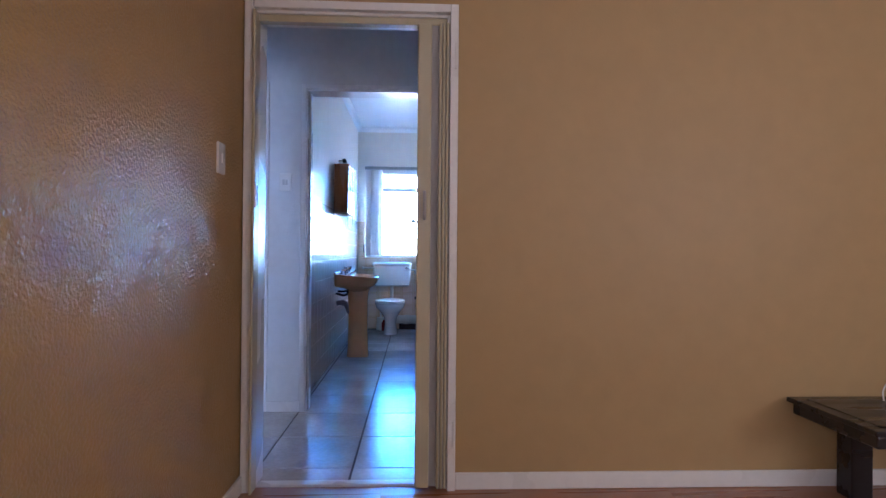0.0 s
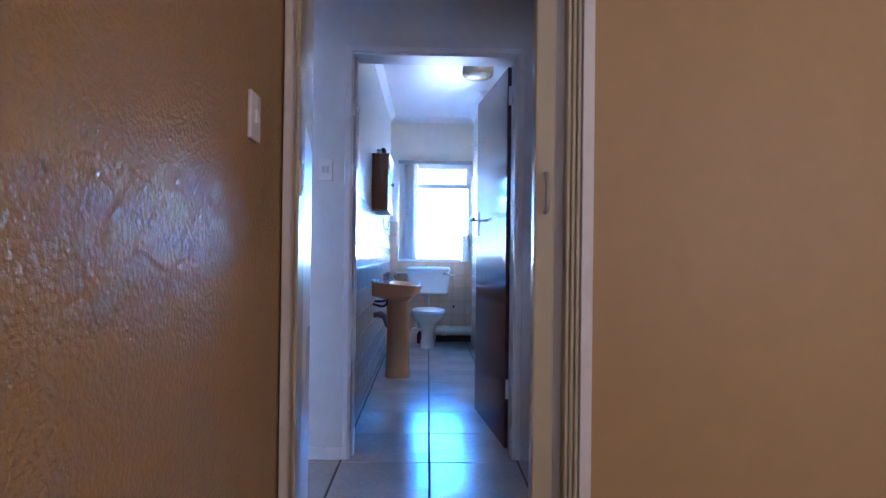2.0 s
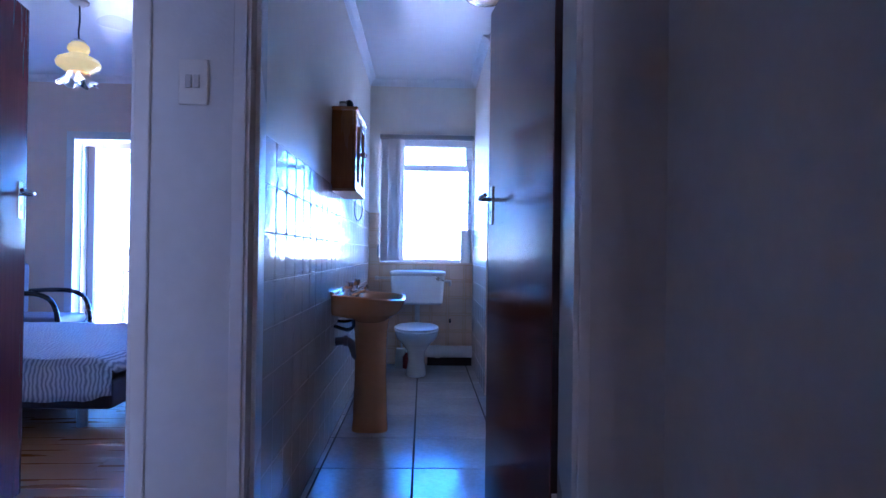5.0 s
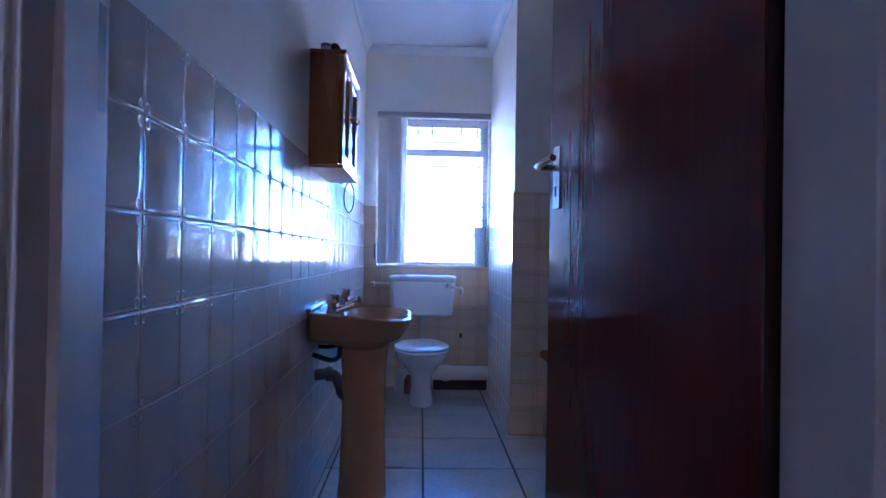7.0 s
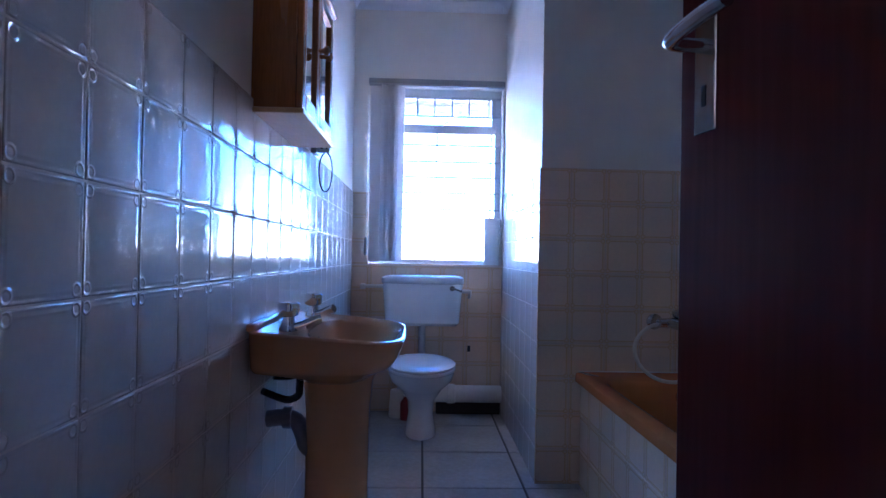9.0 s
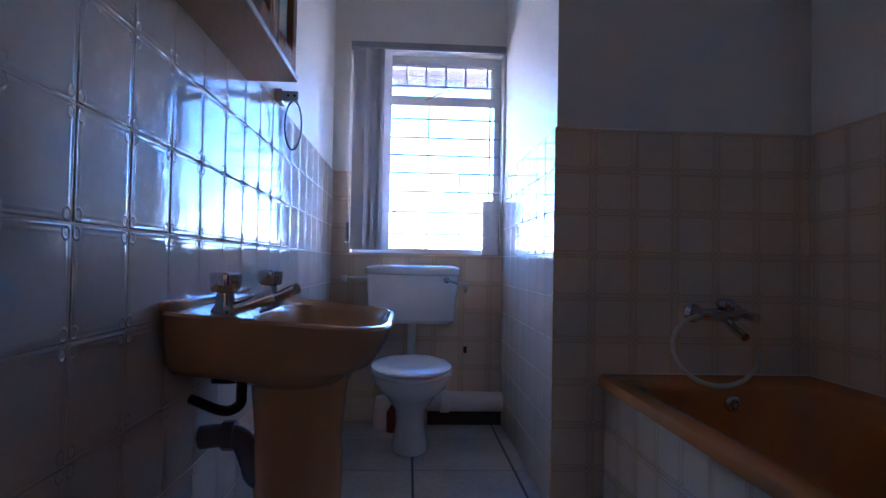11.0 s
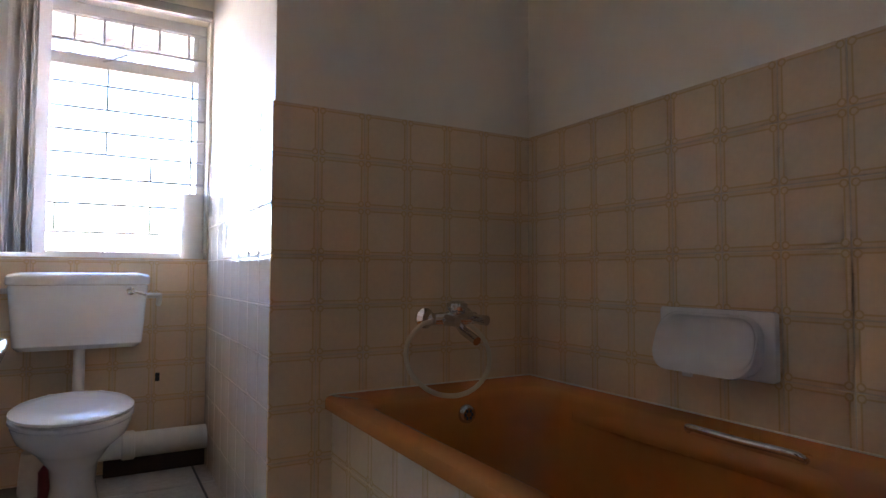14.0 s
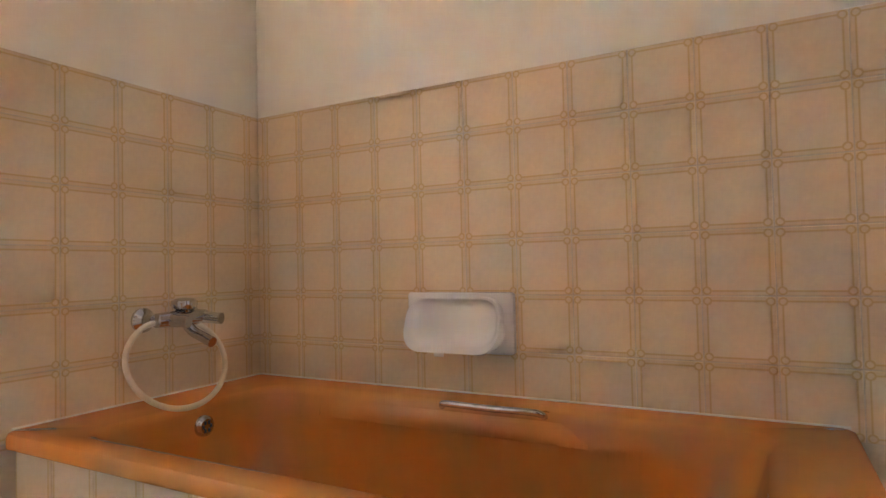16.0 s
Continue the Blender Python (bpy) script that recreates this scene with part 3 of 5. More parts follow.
# ---- switches ----
def switch(name, at, u, out, wide, high, rockers, label):
    """A wall plate with rockers; u along the wall, out from it."""
    u, o, a = Vector(u), Vector(out), Vector(at)
    m = Matrix(((u.x, o.x, 0, a.x), (u.y, o.y, 0, a.y), (0, 0, 1, a.z), (0, 0, 0, 1)))
    s = thing(name, at, label, "light switch")
    part("plate", box(-wide / 2, wide / 2, 0, 0.010, -high / 2, high / 2, 0.003, m=m), PLASTIC_WHITE, s)
    for i in range(rockers):
        x = (i - (rockers - 1) / 2) * 0.019
        part("rocker", box(x - 0.007, x + 0.007, 0.009, 0.0145, -0.012 - 0.004, 0.012 + 0.004, 0.0015, m=m), ROCKER if rockers > 1 else PLASTIC_WHITE, s)
    return s


switch("light_switch", (LEFT, -0.335, 1.322), (0, 1, 0), (1, 0, 0), 0.075, 0.112, 1, "white plastic light switch on the tan wall")
switch("light_switch", (-0.967, P0, 1.41), (1, 0, 0), (0, -1, 0), 0.070, 0.110, 2, "white two-gang light switch on the passage wall")

# ---- bathroom things ----
# window
win = thing("window_1", ((O0 + O1) / 2, 5.25, OZ0), "white steel window with burglar bars and an obscure top pane", "window", kind="structure")
Y0, Y1 = 5.235, 5.275
GX0, GX1 = -0.765, -0.004            # glass
TZ0, TZ1 = 1.765, 1.805              # transom
frame_bm = box(O0, GX0, Y0, Y1, OZ0, OZ1, 0.003)
box(GX1, O1, Y0, Y1, OZ0, OZ1, 0.003, frame_bm)
box(GX0, GX1, Y0, Y1, OZ0, 0.952, 0.003, frame_bm)
box(GX0, GX1, Y0, Y1, 2.005, OZ1, 0.003, frame_bm)
part("window_frame", frame_bm, TRIM, win)
part("transom", box(GX0, GX1, Y0 - 0.006, Y1, TZ0, TZ1, 0.003), TRIM, win)
sash = bmesh.new()
for x0, x1, z0, z1 in ((GX0, GX1, TZ1, TZ1 + 0.018), (GX0, GX1, 1.987, 2.005), (GX0, GX0 + 0.018, TZ1, 2.005), (GX1 - 0.022, GX1, TZ1, 2.005)):
    box(x0, x1, Y0 + 0.004, Y1 - 0.008, z0, z1, 0.002, sash)
part("sash_frame", sash, TRIM, win)
for z0, z1, mat, lab in ((0.952, TZ0, CLEAR, "clear glass pane"), (TZ1 + 0.018, 1.987, PEBBLED, "pebbled obscure glass pane")):
    pane = part("pane", box(GX0 + 0.001, GX1 - 0.001, 5.262, 5.265, z0, z1), mat, win, lab)
    pane.visible_shadow = False
stay = tube([(-0.40, 5.232, 1.80), (-0.36, 5.215, 1.812), (-0.32, 5.205, 1.832), (-0.305, 5.20, 1.838)], 0.005)
part("stay", stay, STEEL, win, "steel window stay", True)
part("window_sill", box(O0, O1, BW - 0.004, Y0, OZ0 - 0.0055, OZ0, 0.002), WALL_TILE, win)
bars = thing("burglar_bars", (-0.40, 5.225, OZ0), "white-painted burglar bars across the window", "burglar bars")
heights = [1.688, 1.581, 1.481, 1.380, 1.274, 1.158, 1.033]
for z in heights:
    part("rail", tube([(GX0 - 0.01, 5.226, z), (O1 - 0.004, 5.226, z)], 0.0056, 8), BAR_PAINT, bars, smooth=True)
for x, z0, z1 in ((-0.38, 1.581, 1.765), (-0.38, 1.380, 1.481), (-0.199, 1.274, 1.380), (-0.567, 1.033, 1.158), (-0.199, 1.033, 1.158), (-0.382, 0.94, 1.033), (-0.030, 0.94, 1.765)):
    part("upright", tube([(x, 5.226, z0), (x, 5.226, z1)], 0.0048, 8), BAR_PAINT, bars, smooth=True)
for z in (1.994, 1.873):
    part("rail", tube([(GX0 - 0.01, 5.222, z), (O1 - 0.004, 5.222, z)], 0.0056, 8), BAR_PAINT, bars, smooth=True)
for x in (-0.62, -0.511, -0.399, -0.286, -0.175, -0.050):
    part("upright", tube([(x, 5.222, 1.873), (x, 5.222, 1.994)], 0.0056, 8), BAR_PAINT, bars, smooth=True)

# vertical blind, drawn aside
blind = thing("vertical_blind", (-0.70, BW - 0.02, OZ0), "grey-beige vertical blind drawn aside on a grey rail", "blind")
part("head_rail", box(-0.812, 0.036, BW - 0.045, BW + 0.004, 2.035, 2.072, 0.004), PLASTIC_GREY, blind, "grey metal head rail")
part("rail_lip", box(-0.808, 0.030, BW - 0.049, BW - 0.044, 2.028, 2.040, 0.002), STEEL, blind)
part("slat", box(-0.800, -0.722, BW - 0.020, BW - 0.018, 0.935, 2.030), FABRIC_BLIND, blind)
for i in range(9):
    x = -0.718 + i * 0.0135
    a = radians(72 - (i % 3) * 5)
    m = Matrix.Translation((x, BW - 0.022, 0)) @ Matrix.Rotation(a, 4, "Z")
    part("slat", box(-0.042, 0.042, -0.0008, 0.0008, 0.94, 2.030, m=m), FABRIC_BLIND, blind)
    part("slat_weight", box(-0.042, 0.042, -0.0022, 0.0022, 0.937, 0.965, m=m), FABRIC_BLIND, blind)
part("pull_cord", tube([(-0.812, BW - 0.03, 2.03), (-0.814, BW - 0.03, 1.5), (-0.813, BW - 0.03, 1.06)], 0.0018, 6), PLASTIC_WHITE, blind)
part("cord_weight", turned([(0.004, 0), (0.010, 0.01), (0.010, 0.10), (0.004, 0.115)], (-0.814, BW - 0.03, 0.97), 12), PLASTIC_GREY, blind, smooth=True)

roll = thing("paper_roll", (-0.022, 5.183, OZ0), "tall white paper towel roll standing on the window sill", "paper roll")
part("paper", turned([(0.018, 0), (0.047, 0.0), (0.049, 0.004), (0.049, 0.296), (0.047, 0.30), (0.018, 0.30)], (-0.022, 5.183, OZ0), 28), PAPER, roll, smooth=True)
part("core", turned([(0.020, 0.001), (0.020, 0.3015), (0.017, 0.3015), (0.017, 0.001)], (-0.022, 5.183, OZ0), 20), PLASTIC_GREY, roll)

# bath
bath = thing("bathtub", (0.58, 3.1, 0.0), "caramel-coloured acrylic bathtub with a chrome grip rail", "bathtub")
X0, X1, YA, YB, RIM = 0.203, BR - 0.001, 2.265, BT - 0.001, 0.486
loops = [rounded(X0 + 0.006, X1, YA + 0.006, YB, 0.022, RIM - 0.040),
         rounded(X0, X1, YA, YB, 0.022, RIM - 0.036),
         rounded(X0, X1, YA, YB, 0.022, RIM - 0.012),
         rounded(X0 + 0.004, X1, YA + 0.004, YB, 0.022, RIM - 0.004),
         rounded(X0 + 0.014, X1 - 0.003, YA + 0.014, YB - 0.003, 0.022, RIM),
         rounded(0.268, 0.905, 2.400, 3.800, 0.085, RIM - 0.002),
         rounded(0.280, 0.893, 2.415, 3.788, 0.085, RIM - 0.008),
         rounded(0.290, 0.883, 2.428, 3.780, 0.090, RIM - 0.025),
         rounded(0.298, 0.876, 2.45, 3.772, 0.10, RIM - 0.10),
         rounded(0.312, 0.862, 2.54, 3.750, 0.11, RIM - 0.25),
         rounded(0.345, 0.828, 2.66, 3.705, 0.12, RIM - 0.34),
         rounded(0.395, 0.775, 2.78, 3.64, 0.13, RIM - 0.36)]
shell = part("shell", loft(loops, False, True), CARAMEL, bath, smooth=True)
side = 1
mid = 0.5865
s, low = 2.905, RIM - 0.003
x = [mid + side * d for d in (0.3035, 0.2855, 0.2755, 0.2735)]
part("grip_rail", tube([(x[0], s + 0.285, low - 0.016), (x[1], s + 0.275, low - 0.004), (x[2], s + 0.240, low), (x[3], s + 0.140, low - 0.001), (x[2], s + 0.045, low), (x[1], s + 0.010, low - 0.004), (x[0], s, low - 0.016)], 0.0085), CHROME, bath, "chrome grip rail", True)
for y in (s + 0.285, s):
    part("rail_socket", turned([(0.016, 0.0), (0.015, 0.004), (0.010, 0.006)], (x[0] + side * 0.004, y, low - 0.016), 16, "x"), CARAMEL, bath, smooth=True)
# moulded armrest under the rail, fading out towards the taps
rest = []
for y, w in ((2.80, -0.010), (2.85, 0.000), (2.89, 0.008), (2.93, 0.012), (3.0, 0.012), (3.2, 0.009), (3.4, 0.002), (3.6, -0.010)):
    rest.append([(mid + side * (0.300 - g * w - o), y, RIM - d) for g, o, d in ((0.0, 0.0, 0.024), (0.8, 0.004, 0.034), (1.0, 0.007, 0.042), (1.0, 0.011, 0.052), (0.6, 0.013, 0.066), (0.0, 0.012, 0.080), (0.0, -0.004, 0.080))])
part("armrest", loft(rest), CARAMEL, bath, smooth=True)
part("overflow", turned([(0.0, -0.016), (0.020, -0.016), (0.027, -0.010), (0.029, 0.0)], (0.597, 3.766, 0.425), 24, "y"), CHROME, bath, "chrome overflow grille", True)
for i in range(6):
    a = 2 * math.pi * i / 6
    part("overflow_slot", box(0.597 + 0.012 * math.cos(a) - 0.003, 0.597 + 0.012 * math.cos(a) + 0.003, 3.7485, 3.7502, 0.425 + 0.012 * math.sin(a) - 0.005, 0.425 + 0.012 * math.sin(a) + 0.005), BLACK, bath)
bead = tube([(X0 + 0.02, BT - 0.003, RIM + 0.001), (0.6, BT - 0.003, RIM + 0.001), (BR - 0.004, BT - 0.003, RIM + 0.001)], 0.003, 8)
tube([(BR - 0.003, BT - 0.004, RIM + 0.001), (BR - 0.003, 3.1, RIM + 0.001), (BR - 0.003, YA + 0.01, RIM + 0.001)], 0.003, 8, bead)
part("sealant", bead, WHITE_PIPE, bath, "cream sealant bead along the wall")
panel = setting("bath_panel", box(0.236, 0.27, YA + 0.02, BT - 0.001, 0.0, RIM - 0.041), GROUT, "tiled brick panel along the bathtub")
panel_end = setting("bath_panel_end", box(0.27, BR, YA + 0.02, YA + 0.06, 0.0, RIM - 0.041), GROUT, "tiled brick panel at the end of the bathtub")

# bath mixer with hand shower hose
MX, MY, MZ = 0.645, BT, 0.700
mixer = thing("bath_mixer", (MX, MY, MZ), "worn chrome bath mixer tap on the tiled wall", "tap")
for dx in (-0.095, 0.058):
    fl = turned([(0.034, 0.0), (0.034, -0.008), (0.022, -0.022), (0.016, -0.034), (0.016, -0.055)], (MX + dx, MY - 0.001, MZ + 0.008), 24, "y")
    part("wall_flange", fl, CHROME, mixer, smooth=True)
body = turned([(0.012, -0.10), (0.020, -0.095), (0.022, -0.05), (0.025, -0.03), (0.025, 0.03), (0.022, 0.045), (0.020, 0.066), (0.012, 0.070)], (MX, MY - 0.062, MZ + 0.008), 20, "x")
part("body", body, CHROME, mixer, smooth=True)
part("diverter", turned([(0.016, 0.0), (0.018, 0.012), (0.032, 0.017), (0.036, 0.030), (0.034, 0.040), (0.022, 0.047), (0.008, 0.049)], (MX - 0.005, MY - 0.062, MZ + 0.018), 20), CHROME, mixer, "dull chrome diverter knob", True)
for dx, dy in ((-0.060, -0.03), (0.052, -0.03)):
    kn = tube([(MX + dx, MY - 0.062, MZ + 0.008), (MX + dx + 0.012, MY - 0.10, MZ + 0.004), (MX + dx + 0.02, MY - 0.125, MZ + 0.002)], 0.017, 14)
    part("tap_handle", kn, CHROME, mixer, "chrome tap handle", True)
spout = tube([(MX, MY - 0.062, MZ - 0.005), (MX + 0.005, MY - 0.085, MZ - 0.030), (MX + 0.012, MY - 0.125, MZ - 0.048), (MX + 0.014, MY - 0.155, MZ - 0.060)], 0.015, 14)
part("spout", spout, CHROME, mixer, "chrome spout", True)
hose_pts = []
for i in range(15):
    a = radians(112 + 320 * i / 14)
    drop = (1 - math.sin(a)) / 2     # the loop hangs forward over the rim of the bath
    hose_pts.append(Vector((0.592 - 0.035 * drop + (0.156 - 0.008 * drop) * math.cos(a), MY - 0.055 - 0.135 * drop, 0.596 + 0.112 * math.sin(a))))
hose_pts.append(Vector((MX + 0.07, MY - 0.085, MZ - 0.004)))
part("shower_hose", tube([(MX - 0.015, MY - 0.065, MZ + 0.008)] + hose_pts, 0.0075, 10), CREAM_HOSE, mixer, "cream hand-shower hose in a loop", True)

# soap dish
dish = thing("soap_dish", (BR, 3.18, 0.60), "white ceramic soap dish set in the tiled wall", "soap dish")


DX = BR - 0.001


def dish_loop(y0, y1, z0, z1, r, out, lean=0.0):
    """An upright rounded loop; lean pushes its foot further out than its head."""
    return [(DX - out - lean * max(0.0, (0.757 - p[1]) / 0.155), p[0], p[1]) for p in rounded(y0, y1, z0, z1, r, 0)]


body = [dish_loop(3.015, 3.342, 0.600, 0.767, 0.010, 0.0), dish_loop(3.015, 3.342, 0.600, 0.767, 0.010, 0.017), dish_loop(3.020, 3.337, 0.604, 0.763, 0.012, 0.0215),
        dish_loop(3.038, 3.336, 0.606, 0.756, 0.055, 0.022, 0.003), dish_loop(3.038, 3.338, 0.603, 0.756, 0.058, 0.023, 0.046), dish_loop(3.041, 3.335, 0.605, 0.754, 0.058, 0.025, 0.054),
        dish_loop(3.047, 3.329, 0.611, 0.749, 0.055, 0.023, 0.053), dish_loop(3.058, 3.318, 0.620, 0.745, 0.050, 0.014, 0.034), dish_loop(3.074, 3.302, 0.634, 0.741, 0.044, 0.006, 0.012),
        dish_loop(3.10, 3.276, 0.652, 0.736, 0.034, 0.003, 0.004), dish_loop(3.14, 3.236, 0.68, 0.725, 0.018, 0.003, 0.002)]
part("body", loft(body), CERAMIC, dish, smooth=True)
part("drip_lip", box(DX - 0.074, DX - 0.066, 3.20, 3.23, 0.594, 0.606, 0.003), CERAMIC, dish)

# basin on a pedestal
basin = thing("wash_basin", (-0.70, 3.15, 0), "peach ceramic wash basin on a pedestal with two chrome taps", "wash basin")
C = 3.15


def basin_loop(half_w, back, front, z, n=40, power=3.4):
    """A rounded-square loop from the wall outward, wider at the back."""
    pts = []
    cx, hx = (back + front) / 2, (front - back) / 2
    for i in range(n):
        t = 2 * math.pi * i / n
        c, s = math.cos(t), math.sin(t)
        x = cx + hx * math.copysign(abs(c) ** (2 / (power if c > 0 or back > BB + 0.02 else 12)), c)
        k = 1 - 0.11 * max(0.0, (x - cx) / hx) ** 2
        fall = max(0.0, min(1.0, (z - 0.64) / 0.10)) * (0.020 - 0.031 * (x + 0.90) / 0.39)   # the rim falls from the wall to the front
        pts.append((x, C + half_w * k * math.copysign(abs(s) ** (2 / (power if c > 0 or back > BB + 0.02 else 12)), s), z + fall))
    return pts


BB = BL + 0.001
bowl = [basin_loop(0.09, -0.77, -0.64, 0.612), basin_loop(0.14, -0.80, -0.61, 0.626), basin_loop(0.19, -0.84, -0.585, 0.646), basin_loop(0.228, BB, -0.560, 0.662, power=4), basin_loop(0.256, BB, -0.540, 0.676, power=4.5), basin_loop(0.270, BB, -0.522, 0.708, power=5),
        basin_loop(0.279, BB, -0.510, 0.742, power=5), basin_loop(0.282, BB, -0.505, 0.756, power=5), basin_loop(0.279, BB + 0.002, -0.508, 0.761, power=5), basin_loop(0.273, BB + 0.008, -0.514, 0.763, power=5), basin_loop(0.266, BB + 0.014, -0.521, 0.760, power=5),
        basin_loop(0.250, -0.772, -0.526, 0.752, power=3.6), basin_loop(0.240, -0.768, -0.533, 0.740, power=3.4), basin_loop(0.214, -0.760, -0.550, 0.702, power=3), basin_loop(0.165, -0.745, -0.580, 0.668, power=2.6), basin_loop(0.10, -0.715, -0.62, 0.648, power=2.2), basin_loop(0.02, -0.67, -0.65, 0.640, power=2)]
part("bowl", loft(bowl), PEACH, basin, smooth=True)
part("splash_ledge", box(BB, BB + 0.022, C - 0.262, C + 0.262, 0.776, 0.797, 0.006, segments=3), PEACH, basin, smooth=True)
ped = [rounded(-0.80, -0.60, C - 0.085, C + 0.085, 0.055, z) if z == 0.0 else rounded(-0.70 - w, -0.70 + w, C - d, C + d, min(w, d) * 0.75, z)
       for z, w, d in ((0.0, 0.1, 0.085), (0.02, 0.100, 0.086), (0.05, 0.096, 0.083), (0.30, 0.088, 0.078), (0.52, 0.090, 0.082), (0.61, 0.098, 0.094), (0.64, 0.112, 0.112), (0.660, 0.135, 0.145))]
part("pedestal", loft(ped), PEACH, basin, smooth=True)
for y in (C - 0.165, C + 0.195):
    x = -0.815
    tap = turned([(0.026, 0.0), (0.026, 0.004), (0.021, 0.010), (0.017, 0.020), (0.016, 0.040)], (x, y, 0.770), 20)
    pillar = part("tap_body", tap, CHROME, basin, "chrome pillar tap", True)
    part("tap_head", turned([(0.016, 0.037), (0.024, 0.039), (0.0275, 0.043), (0.0290, 0.066), (0.0285, 0.072), (0.025, 0.075), (0.020, 0.074), (0.018, 0.070)], (x, y, 0.770), 24), CHROME, pillar, smooth=True)
    turn = 0.15 if y < C else -0.55
    sp = tube([(x + d * math.cos(turn), y + d * math.sin(turn), z) for d, z in ((0.0, 0.776), (0.03, 0.782), (0.065, 0.796), (0.086, 0.803))], 0.013, 14)
    part("tap_spout", sp, CHROME, pillar, smooth=True)
part("overflow_hole", turned([(0.008, 0), (0.008, 0.003)], (-0.764, C, 0.725), 12, "x"), BLACK, basin)
part("supply_hose", tube([(-0.785, C - 0.15, 0.66), (-0.785, C - 0.15, 0.62), (-0.790, C - 0.145, 0.595), (-0.825, C - 0.13, 0.580), (-0.895, C - 0.10, 0.595)], 0.010), BLACK, basin, "black supply hose", True)
part("supply_hose", tube([(-0.80, C + 0.15, 0.66), (-0.81, C + 0.10, 0.615), (-0.85, C + 0.05, 0.605), (-0.895, C + 0.02, 0.61)], 0.009), BLACK, basin, "black supply hose", True)
part("waste_trap", tube([(-0.899, C - 0.03, 0.500), (-0.85, C - 0.03, 0.505), (-0.815, C - 0.03, 0.495), (-0.795, C - 0.03, 0.455), (-0.785, C - 0.03, 0.425), (-0.765, C - 0.03, 0.415), (-0.745, C - 0.03, 0.43)], 0.024, 14), GREY_PIPE, basin, "grey plastic waste trap", True)
part("trap_nut", turned([(0.024, -0.012), (0.031, -0.012), (0.031, 0.012), (0.024, 0.012)], (-0.84, C - 0.03, 0.505), 10, "x"), GREY_PIPE, basin)

# toilet
wc = thing("toilet", (-0.455, 4.7, 0), "white ceramic toilet with closed seat and low-level cistern", "toilet")
TX = -0.455
pan = [oval(TX, 4.70, 0.085, 0.155, 0.0, egg=0.05), oval(TX, 4.70, 0.082, 0.150, 0.03), oval(TX, 4.69, 0.068, 0.135, 0.12), oval(TX, 4.66, 0.075, 0.165, 0.20), oval(TX, 4.60, 0.120, 0.220, 0.28),
       oval(TX, 4.545, 0.160, 0.250, 0.3270), oval(TX, 4.53, 0.172, 0.258, 0.3670), oval(TX, 4.53, 0.172, 0.258, 0.3800)]
part("pan", loft(pan), CERAMIC, wc, smooth=True)
part("pan_outlet", tube([(TX, 4.78, 0.24), (TX, 4.92, 0.22), (TX, 5.02, 0.16), (TX, 5.12, 0.13)], 0.05, 16), CERAMIC, wc, smooth=True)
part("seat", loft([oval(TX, 4.52, 0.172, 0.255, 0.3805), oval(TX, 4.52, 0.178, 0.262, 0.3870), oval(TX, 4.52, 0.178, 0.262, 0.3960), oval(TX, 4.52, 0.174, 0.257, 0.4000)]), SEAT, wc, smooth=True)
part("lid", loft([oval(TX, 4.52, 0.172, 0.255, 0.4030), oval(TX, 4.52, 0.178, 0.262, 0.4070), oval(TX, 4.52, 0.178, 0.262, 0.4140), oval(TX, 4.52, 0.168, 0.250, 0.4220), oval(TX, 4.53, 0.11, 0.18, 0.4290), oval(TX, 4.53, 0.03, 0.05, 0.4310)]), SEAT, wc, smooth=True)
for dx in (-0.07, 0.07):
    part("seat_hinge", tube([(TX + dx - 0.02, 4.775, 0.4070), (TX + dx + 0.02, 4.775, 0.4070)], 0.011, 10), SEAT, wc)
cist = [rounded(TX - 0.205, TX + 0.205, 4.975, BW - 0.012, 0.03, 0.552), rounded(TX - 0.222, TX + 0.222, 4.957, BW - 0.008, 0.035, 0.570), rounded(TX - 0.240, TX + 0.240, 4.945, BW - 0.006, 0.035, 0.800), rounded(TX - 0.238, TX + 0.238, 4.947, BW - 0.006, 0.035, 0.806)]
cistern = part("cistern", loft(cist), CERAMIC, wc, smooth=True)
lid = [rounded(TX - 0.243, TX + 0.243, 4.942, BW - 0.005, 0.035, 0.808), rounded(TX - 0.247, TX + 0.247, 4.938, BW - 0.005, 0.035, 0.813), rounded(TX - 0.247, TX + 0.247, 4.938, BW - 0.005, 0.035, 0.838), rounded(TX - 0.240, TX + 0.240, 4.945, BW - 0.008, 0.035, 0.848), rounded(TX - 0.21, TX + 0.21, 4.97, BW - 0.02, 0.03, 0.856)]
part("cistern_lid", loft(lid), CERAMIC, cistern, smooth=True)
lev = tube([(TX + 0.175, 4.944, 0.782), (TX + 0.175, 4.925, 0.782), (TX + 0.200, 4.918, 0.776), (TX + 0.232, 4.916, 0.766)], 0.0065, 10)
part("flush_lever", lev, CHROME, cistern, "chrome flush lever", True)
part("lever_rose", turned([(0.016, 0), (0.016, -0.006), (0.010, -0.010)], (TX + 0.175, 4.943, 0.782), 16, "y"), CHROME, cistern, smooth=True)
part("flush_pipe", tube([(TX, 5.03, 0.575), (TX, 5.03, 0.47), (TX, 5.01, 0.36), (TX, 4.93, 0.32), (TX, 4.85, 0.32)], 0.021, 14), WHITE_PIPE, wc, smooth=True)
part("inlet_pipe", tube([(TX - 0.235, 5.08, 0.782), (TX - 0.30, 5.08, 0.782), (TX - 0.36, 5.085, 0.780)], 0.011, 10), WHITE_PIPE, wc, smooth=True)
part("inlet_cap", box(TX - 0.385, TX - 0.355, 5.06, 5.125, 0.765, 0.795, 0.005), WHITE_PIPE, wc)
